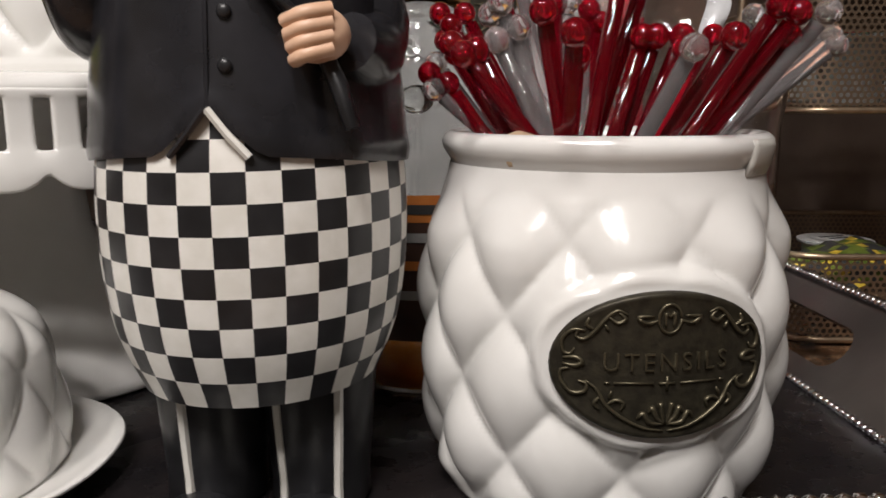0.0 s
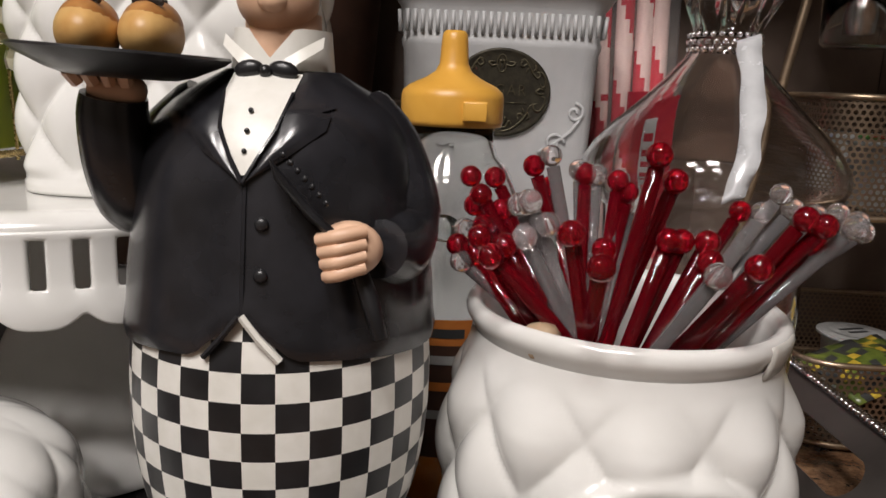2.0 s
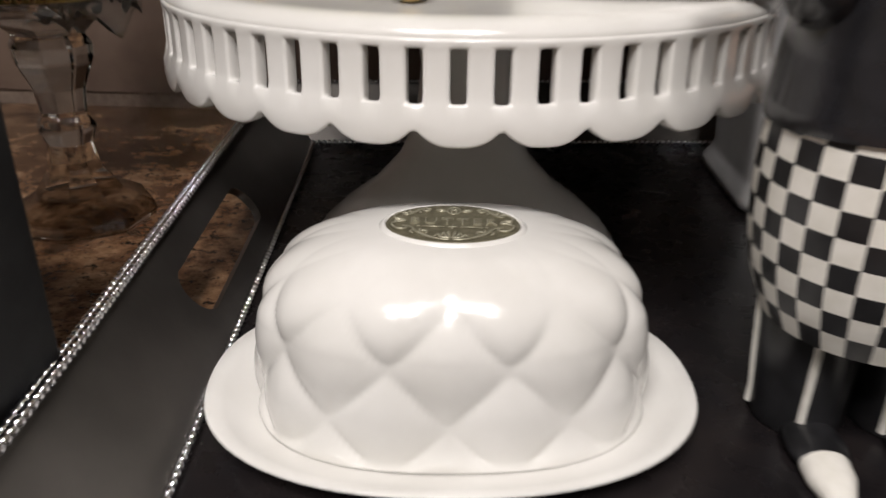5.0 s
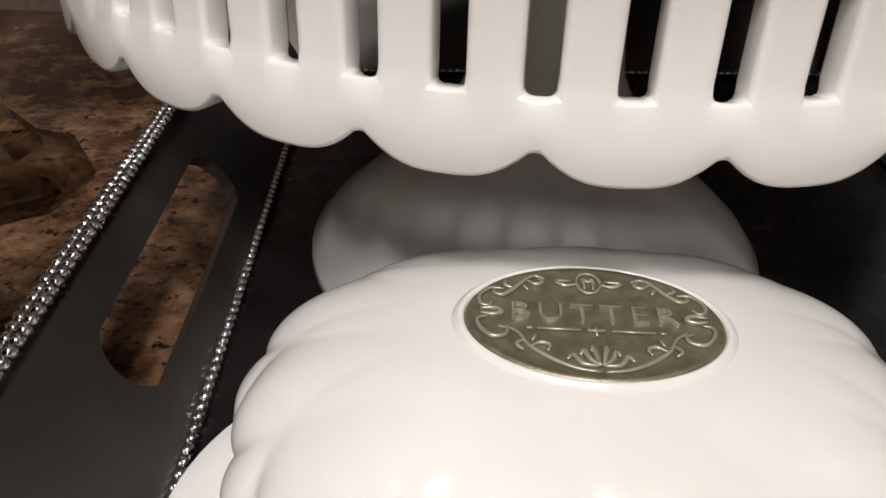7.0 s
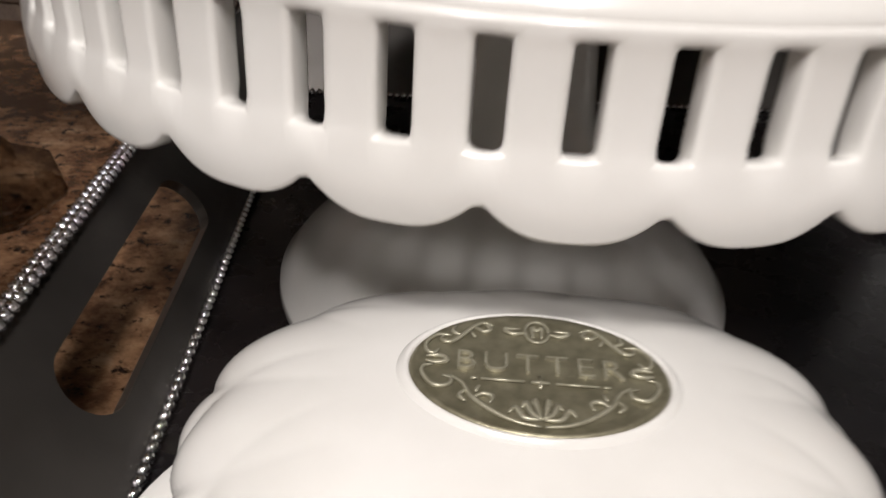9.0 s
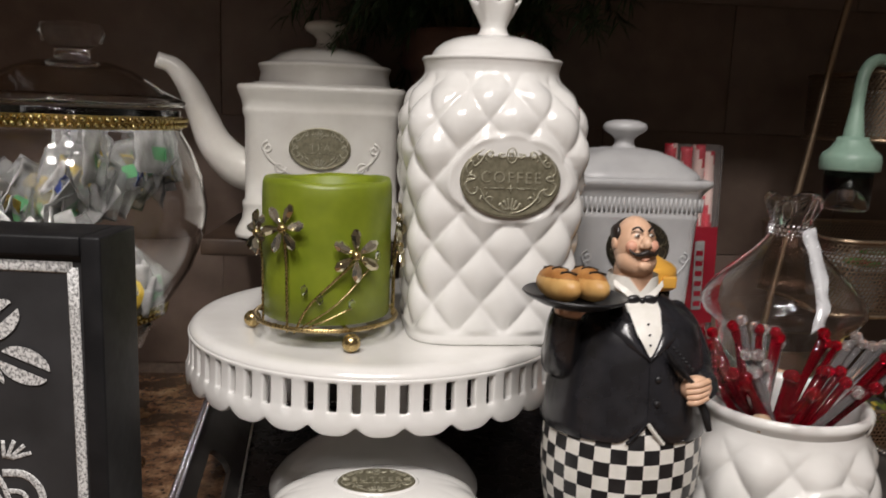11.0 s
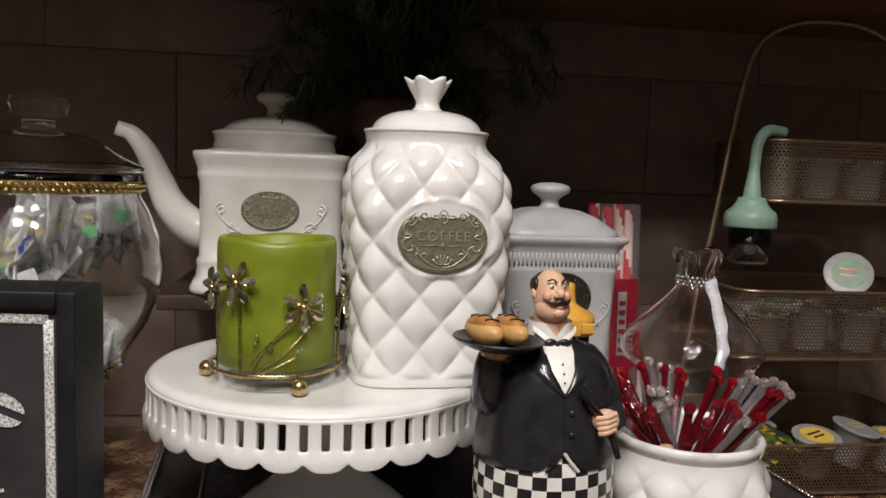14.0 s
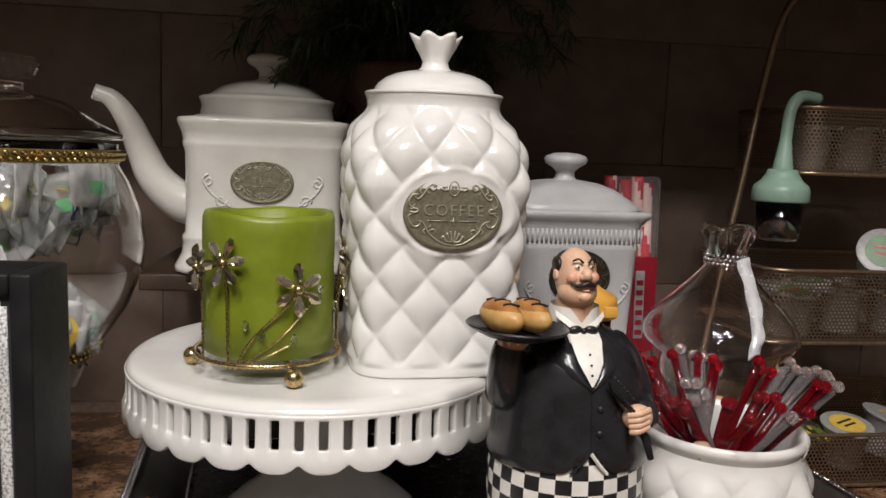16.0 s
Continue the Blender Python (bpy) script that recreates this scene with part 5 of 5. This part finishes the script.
G = "coffee pod with a green and white foil lid"
Y = "coffee pod with a yellow and white foil lid"
W = "coffee pod with a plain white foil lid"
for x, y, z, rx, ry, l, lm, rmm in ((0.285, 0.578, 0.147, 4, -3, G, FOIL_GREEN, CANDY_RED), (0.340, 0.580, 0.147, -3, 2, W, FOIL, PAPER_DARK), (0.396, 0.576, 0.147, 2, 4, W, FOIL, PAPER_DARK), (0.450, 0.580, 0.147, 0, 0, G, FOIL_GREEN, PAPER), (0.288, 0.640, 0.147, 2, 3, W, FOIL, PAPER_DARK), (0.345, 0.642, 0.147, 0, -4, G, FOIL_GREEN, PAPER), (0.400, 0.640, 0.147, 3, 0, W, FOIL, PAPER_DARK),
                               (0.395, 0.605, 0.214, 62, 4, G, FOIL_GREEN, CANDY_RED),
                               (0.300, 0.600, 0.310, 0, 0, W, FOIL, PAPER_DARK), (0.352, 0.602, 0.310, 0, 0, W, FOIL, PAPER_DARK), (0.404, 0.600, 0.310, 0, 0, G, FOIL_GREEN, PAPER),
                               (0.338, 0.552, 0.016, 10, -6, Y, FOIL_YELLOW, PAPER_DARK), (0.392, 0.574, 0.018, 12, 8, W, FOIL, FOIL_YELLOW), (0.300, 0.610, 0.008, 0, 0, W, FOIL, PAPER_DARK), (0.450, 0.570, 0.008, 0, 0, Y, FOIL_YELLOW, PAPER_DARK)):
    pod(l, lm, pose(x - 0.011, y, z + (0.006 if z > 0.3 else 0.0), rx, ry, -30 if rx > 50 else 20), rmm)
packet = thing("tea_packet", "crumpled green and yellow foil tea packet in a basket", "packet", pose(0.272, 0.550, 0.046, 14, -8, 25))
rows = [[(x, y, 0.010 * math.exp(-((x / 0.03) ** 2 + (y / 0.022) ** 2)) * s + 0.003 * noise.noise(Vector((x * 80, y * 80, 3)))) for x in radii(-0.036, 0.036, 13)] for s, y in [(1, q) for q in radii(-0.026, 0.026, 10)]]
pk = part("foil", grid(rows, False, None, lambda i, j: (0, 1, 1, 0, 2, 1, 0)[(3 * i + 2 * j + (i * j) % 3) % 7]), [LEAF_FOIL, PAPER_DARK, PAPER_YELLOW], packet)
pk.modifiers.new("thick", "SOLIDIFY").thickness = 0.0015

# ---- milk frother hanging from the upper basket ----
fro = thing("milk_frother", "mint green hand milk frother with clear cup hanging on the rack", "frother", pose(0.240, 0.562, 0.245))
part("collar", lathe([(0.0005, 0.062), (0.0135, 0.070), (0.0150, 0.066), (0.0195, 0.059), (0.0255, 0.054), (0.0272, 0.049), (0.0272, 0.0395), (0.0262, 0.038), (0.0005, 0.038)], 40), MINT, fro)
hd = smooth_path([(0, 0, 0.056), (0.000, 0, 0.080), (0.002, 0.002, 0.108), (0.006, 0.004, 0.130), (0.018, 0.008, 0.142), (0.040, 0.014, 0.141)], 6)
part("handle", tube(hd, [0.0120 - 0.0062 * min(1, i / 10) for i in range(len(hd))], 20), MINT, fro, "curved mint handle")
cup = part("cup", lathe([(0.0005, 0.0), (0.019, 0.0), (0.0212, 0.003), (0.0222, 0.038)], 40), CLEAR_SOFT, fro, "clear plastic cup")
cup.modifiers.new("thick", "SOLIDIFY").thickness = 0.0012
cup.visible_shadow = False
part("whisk", lathe([(0.0005, 0.006), (0.009, 0.007), (0.0105, 0.014), (0.009, 0.036)], 24), STEEL, fro, "steel whisk")

# ---- candy jar on a crystal pedestal ----
jar = thing("candy_jar", "lidded glass candy jar with gold rhinestone bands on crystal pedestal", "jar", pose(-0.456, 0.500, 0.0) @ Matrix.Diagonal((1.12, 1.12, 1.0, 1.0)))
jg = part("bowl", lathe([(0.0005, 0.136), (0.030, 0.137), (0.052, 0.143), (0.066, 0.160), (0.080, 0.185), (0.0895, 0.215), (0.0915, 0.236), (0.088, 0.262), (0.080, 0.285), (0.0735, 0.298), (0.0730, 0.316)], 72), CLEAR, jar, "round clear glass bowl")
jg.modifiers.new("thick", "SOLIDIFY").thickness = 0.0025
jg.visible_shadow = False
jl = part("lid", lathe([(0.0700, 0.318), (0.0765, 0.319), (0.0770, 0.323), (0.0700, 0.327), (0.060, 0.333), (0.042, 0.346), (0.028, 0.352), (0.0005, 0.354)], 72), CLEAR, jar, "clear glass lid")
jl.modifiers.new("thick", "SOLIDIFY").thickness = 0.0025
jl.visible_shadow = False
jk = part("knob", lathe([(0.012, 0.3545), (0.012, 0.362), (0.020, 0.367), (0.0225, 0.374), (0.0205, 0.381), (0.0005, 0.384)], 40), CLEAR, jl)
jk.visible_shadow = False
for z0, r0, n in ((0.304, 0.0755, 96), (0.146, 0.0585, 74)):
    beads([((r0 + 0.001 * (j % 2)) * math.cos(2 * math.pi * (k + 0.5 * j) / n), (r0 + 0.001 * (j % 2)) * math.sin(2 * math.pi * (k + 0.5 * j) / n), z0 + j * 0.0044) for k in range(n) for j in range(2)], 0.0024, "band", jar, STRASS_GOLD, "gold rhinestone band")
    part("band_setting", lathe([(r0 - 0.0015, z0 - 0.003), (r0 - 0.0012, z0 + 0.007)], 72), SETTING_GOLD, jar)
pd = part("pedestal", lathe([(0.0005, 0.0), (0.040, 0.0), (0.0415, 0.004), (0.0400, 0.010), (0.024, 0.020), (0.0150, 0.034), (0.0125, 0.052), (0.0165, 0.062), (0.0125, 0.070), (0.0140, 0.086), (0.0210, 0.104), (0.0215, 0.112), (0.0180, 0.118), (0.0290, 0.130), (0.0300, 0.1355), (0.0005, 0.1357)], 8, phase=0.25), CRYSTAL, jar, "faceted crystal pedestal", smooth=False)
pd.visible_shadow = False
bevelled(pd, 0.0008, 1)

# wrapped sweets and packets in the jar
rj = random.Random(11)
SWEETS = [("white paper packet with green print", PAPER, PAPER_GREEN), ("yellow twisted sweet wrapper", PAPER_YELLOW, PAPER), ("clear film packet with green print", FILM_WHITE, PAPER_GREEN), ("blue and white sweet wrapper", PAPER_BLUE, PAPER), ("clear twisted sweet wrapper with yellow ends", FILM_WHITE, PAPER_YELLOW)]


def packet_mesh(k, body, trim):
    w, h = (0.036, 0.022) if k % 2 == 0 else (0.026, 0.017)
    rows = []
    for v in radii(-1, 1, 9):
        r = []
        for u in radii(-1, 1, 13):
            pinch = 1 - 0.62 * (abs(u) > 0.55 and abs(u) < 0.8) * (k % 2)
            r.append((w * u, h * v * pinch, 0.005 * (1 - u * u) * (1 - v * v) + 0.004 * noise.noise(Vector((u * 2 + k * 7, v * 2, k)))))
        rows.append(r)
    bm = grid(rows, False, None, lambda i, j: 1 if (k % 2 and j in (0, 1, 10, 11)) or (k % 2 == 0 and i in (2, 3) and 3 < j < 10) else 0)
    return finish("wrapper", bm, [body, trim])


PK = [packet_mesh(k, b, t) for k, (_, b, t) in enumerate(SWEETS)]
for i in range(84):
    k = i % 5 if i % 3 == 0 else (1, 4, 0, 2)[(i // 3) % 4]
    z = 0.158 + 0.128 * ((i * 0.618) % 1.0)
    rmax = interp([(0.150, 0.042), (0.185, 0.070), (0.236, 0.085), (0.262, 0.080), (0.29, 0.060)], z)
    a = i * 2.39996
    rr = rmax * (0.72 + 0.28 * rj.random() if i % 4 else 0.4 * rj.random())
    sw = thing("wrapped_sweet", SWEETS[k][0], "sweet", pose(-0.456 + rr * math.cos(a), 0.500 + rr * math.sin(a), z, rj.uniform(65, 105), rj.uniform(-50, 50), math.degrees(a) + 90 + rj.uniform(-30, 30)), "sweets in the jar")
    wr = part("wrapper", PK[k], None, sw)
    wr.modifiers.new("thick", "SOLIDIFY").thickness = 0.001

# ---- chalkboard sign ----
sign = thing("chalkboard_sign", "black box-framed chalkboard sign with chalk coffee drawing", "sign", pose(-0.3385, 0.243, 0.0, 0, 0, -4.0))
SW, SH, SD = 0.24, 0.256, 0.044
for nm, b in (("frame_side", box(-0.010, -SD / 2, 0, 0, SD / 2, SH, bev=0.0012)), ("frame_side", box(-SW, -SD / 2, 0, -SW + 0.010, SD / 2, SH, bev=0.0012)), ("frame_top", box(-SW + 0.0102, -SD / 2, SH - 0.010, -0.0102, SD / 2, SH, bev=0.0012)), ("frame_bottom", box(-SW + 0.0102, -SD / 2, 0, -0.0102, SD / 2, 0.010, bev=0.0012))):
    part(nm, b, SIGN_BLACK, sign)
board = part("board", box(-SW + 0.0100, -SD / 2 + 0.004, 0.0100, -0.0100, -SD / 2 + 0.010, SH - 0.0100), CHALK_BOARD, sign, "matt black chalkboard panel", smooth=False)
yb = -SD / 2 + 0.0036


def chalk(pts, r, name="chalk_line", n=5):
    bm = tube(smooth_path([(x, yb, z) for x, z in pts], n), r, 8, flat=(1, 1))
    for v in bm.verts:
        v.co.y = yb + (v.co.y - yb) * 0.18
    return part(name, bm, CHALK, board)


bx0, bx1, bz0, bz1 = -SW + 0.0155, -0.0155, 0.0155, SH - 0.0160
for p, q in (((bx0, bz1), (bx1, bz1)), ((bx1, bz1), (bx1, bz0)), ((bx0, bz0), (bx1, bz0)), ((bx0, bz1), (bx0, bz0))):
    chalk([p, ((p[0] + q[0]) / 2 + 0.0006, (p[1] + q[1]) / 2 + 0.0006), q], 0.0029)


DX, DZ = 0.006, -0.007  # the drawing inside its border


def bean(x, z, s, ang):
    x, z = x + DX, z + DZ
    R = Matrix.Rotation(radians(ang), 2)
    bm = bmesh.new()
    for sgn in (-1, 1):
        ring = [Vector((s * math.cos(t), sgn * (0.10 * s + 0.62 * s * math.sin(t)))) for t in radii(0.12, math.pi - 0.12, 14)]
        vs = [bm.verts.new((x + (R @ p).x, yb - 0.0006, z + (R @ p).y)) for p in ring]
        bm.faces.new(vs)
    part("coffee_bean", bm, CHALK, board, "chalk coffee bean drawing", smooth=False)


for x, z, s, a in ((-0.060, 0.2190, 0.0125, 42), (-0.0475, 0.1960, 0.0130, -22), (-0.0700, 0.1905, 0.0125, -30), (-0.0740, 0.1715, 0.0120, 70), (-0.112, 0.206, 0.0125, 20), (-0.150, 0.196, 0.0125, -40), (-0.185, 0.210, 0.012, 30)):
    bean(x, z, s, a)
def sketch(pts, r):
    chalk([(x + DX, z + DZ) for x, z in pts], r)


sketch([(-0.066, 0.166), (-0.0640, 0.163), (-0.0665, 0.158)], 0.0012)
for s in (0, 0.012):
    sketch([(-0.125, 0.150 - s), (-0.100, 0.160 - s), (-0.078, 0.150 - s), (-0.064, 0.135 - s), (-0.058, 0.118 - s)], 0.0016)
sketch([(-0.062, 0.138), (-0.050, 0.137), (-0.0425, 0.128), (-0.043, 0.114), (-0.052, 0.102), (-0.066, 0.098)], 0.0022)
sketch([(-0.062, 0.128), (-0.052, 0.127), (-0.050, 0.118), (-0.056, 0.110), (-0.066, 0.108)], 0.0014)
for k in range(4):
    a = radians(20 + 28 * k)
    sketch([(-0.060 + 0.003 * math.cos(a), 0.146), (-0.054 + 0.012 * math.cos(a) - 0.004, 0.146 + 0.010 * math.sin(a))], 0.0011)
sketch([(-0.190, 0.140), (-0.180, 0.085), (-0.150, 0.060), (-0.105, 0.060), (-0.078, 0.085), (-0.066, 0.135)], 0.0020)
sketch([(-0.190, 0.140), (-0.130, 0.147), (-0.066, 0.137)], 0.0018)
sketch([(-0.200, 0.056), (-0.130, 0.045), (-0.058, 0.056)], 0.0020)

# ---- potted plant on the shelf ----
plant = thing("potted_plant", "feathery green needle-leaved plant in dark terracotta pot", "plant", pose(-0.121, 0.672, 0.1995))
part("pot", lathe([(0.0005, 0.0), (0.044, 0.0), (0.047, 0.003), (0.060, 0.165), (0.0655, 0.168), (0.0680, 0.172), (0.0685, 0.200), (0.0670, 0.205), (0.0630, 0.205), (0.0610, 0.185), (0.0005, 0.183)], 56), TERRACOTTA, plant, "dark terracotta pot")
part("soil", lathe([(0.0600, 0.186), (0.03, 0.190), (0.0005, 0.191)], 32), vary(mat("potting_soil"), (0.02, 0.012, 0.008), (0.05, 0.03, 0.02), 120, bump=0.6, bump_scale=300, rough=(0.9, 1.0), dist=0.003), plant)
rp = random.Random(5)
verts, faces = [], []
stems = bmesh.new()
for i in range(62):
    a = rp.uniform(0, 2 * math.pi)
    reach = rp.uniform(0.05, 0.20)
    lift = rp.uniform(0.03, 0.15)
    droop = rp.uniform(-0.09, 0.05)
    ax, ay = math.cos(a), math.sin(a) * (0.42 if math.sin(a) > 0 else 0.62)
    p = smooth_path([(0.02 * ax, 0.02 * ay, 0.186), (0.4 * reach * ax, 0.4 * reach * ay, 0.186 + lift), (0.8 * reach * ax, 0.8 * reach * ay, 0.186 + lift + droop * 0.35), (reach * ax, reach * ay, 0.186 + lift + droop)], 8)
    tube(p, radii(0.0012, 0.0004, len(p)), 5, stems)
    for j, q in enumerate(p[4:], 4):
        t = (p[min(j + 1, len(p) - 1)] - p[j - 1]).normalized()
        for k in range(5):
            d = (t * rp.uniform(0.5, 1.1) + Vector((rp.uniform(-1, 1), rp.uniform(-1, 1), rp.uniform(-0.8, 1)))).normalized()
            ln = rp.uniform(0.016, 0.032)
            w = d.cross(Vector((0.3, 0.2, 1))).normalized() * 0.00125
            m = q + d * ln * 0.5 + Vector((0, 0, 0.0015))
            e = q + d * ln + Vector((0, 0, -0.003))
            n0 = len(verts)
            up = w.cross(d).normalized() * 0.0004
            verts += [tuple(q - w * 0.5), tuple(q + w * 0.5), tuple(m + w), tuple(m - w), tuple(e), tuple(m + up)]
            faces += [(n0, n0 + 1, n0 + 5), (n0 + 1, n0 + 2, n0 + 5), (n0 + 3, n0, n0 + 5), (n0 + 2, n0 + 4, n0 + 5), (n0 + 4, n0 + 3, n0 + 5)]
tagged(part("stem", stems, STEM, plant, "thin arching stems"), kind="stuff")
me = bpy.data.meshes.new("leaves")
me.from_pydata(verts, [], faces)
me.materials.append(LEAF)
tagged(part("leaves", me, None, plant, "fine green needle leaves"), kind="stuff")

# ---- backsplash tiles, last ----
TW, TH, GAP = 0.30, 0.15, 0.0009
tile_me = finish("tile", box(-TW / 2 + GAP / 2, -0.0022, -TH / 2 + GAP / 2, TW / 2 - GAP / 2, 0.0, TH / 2 - GAP / 2, bev=0.0008), TILE)
for r in range(4):
    for c in range(-4, 5):
        x = 0.055 + (c + 0.5 * (r % 2)) * TW
        o = part("tile", tile_me, None, wall_n)
        o.matrix_basis = pose(x, WALL_Y + 0.0005, 0.012 + (r + 0.5) * TH)
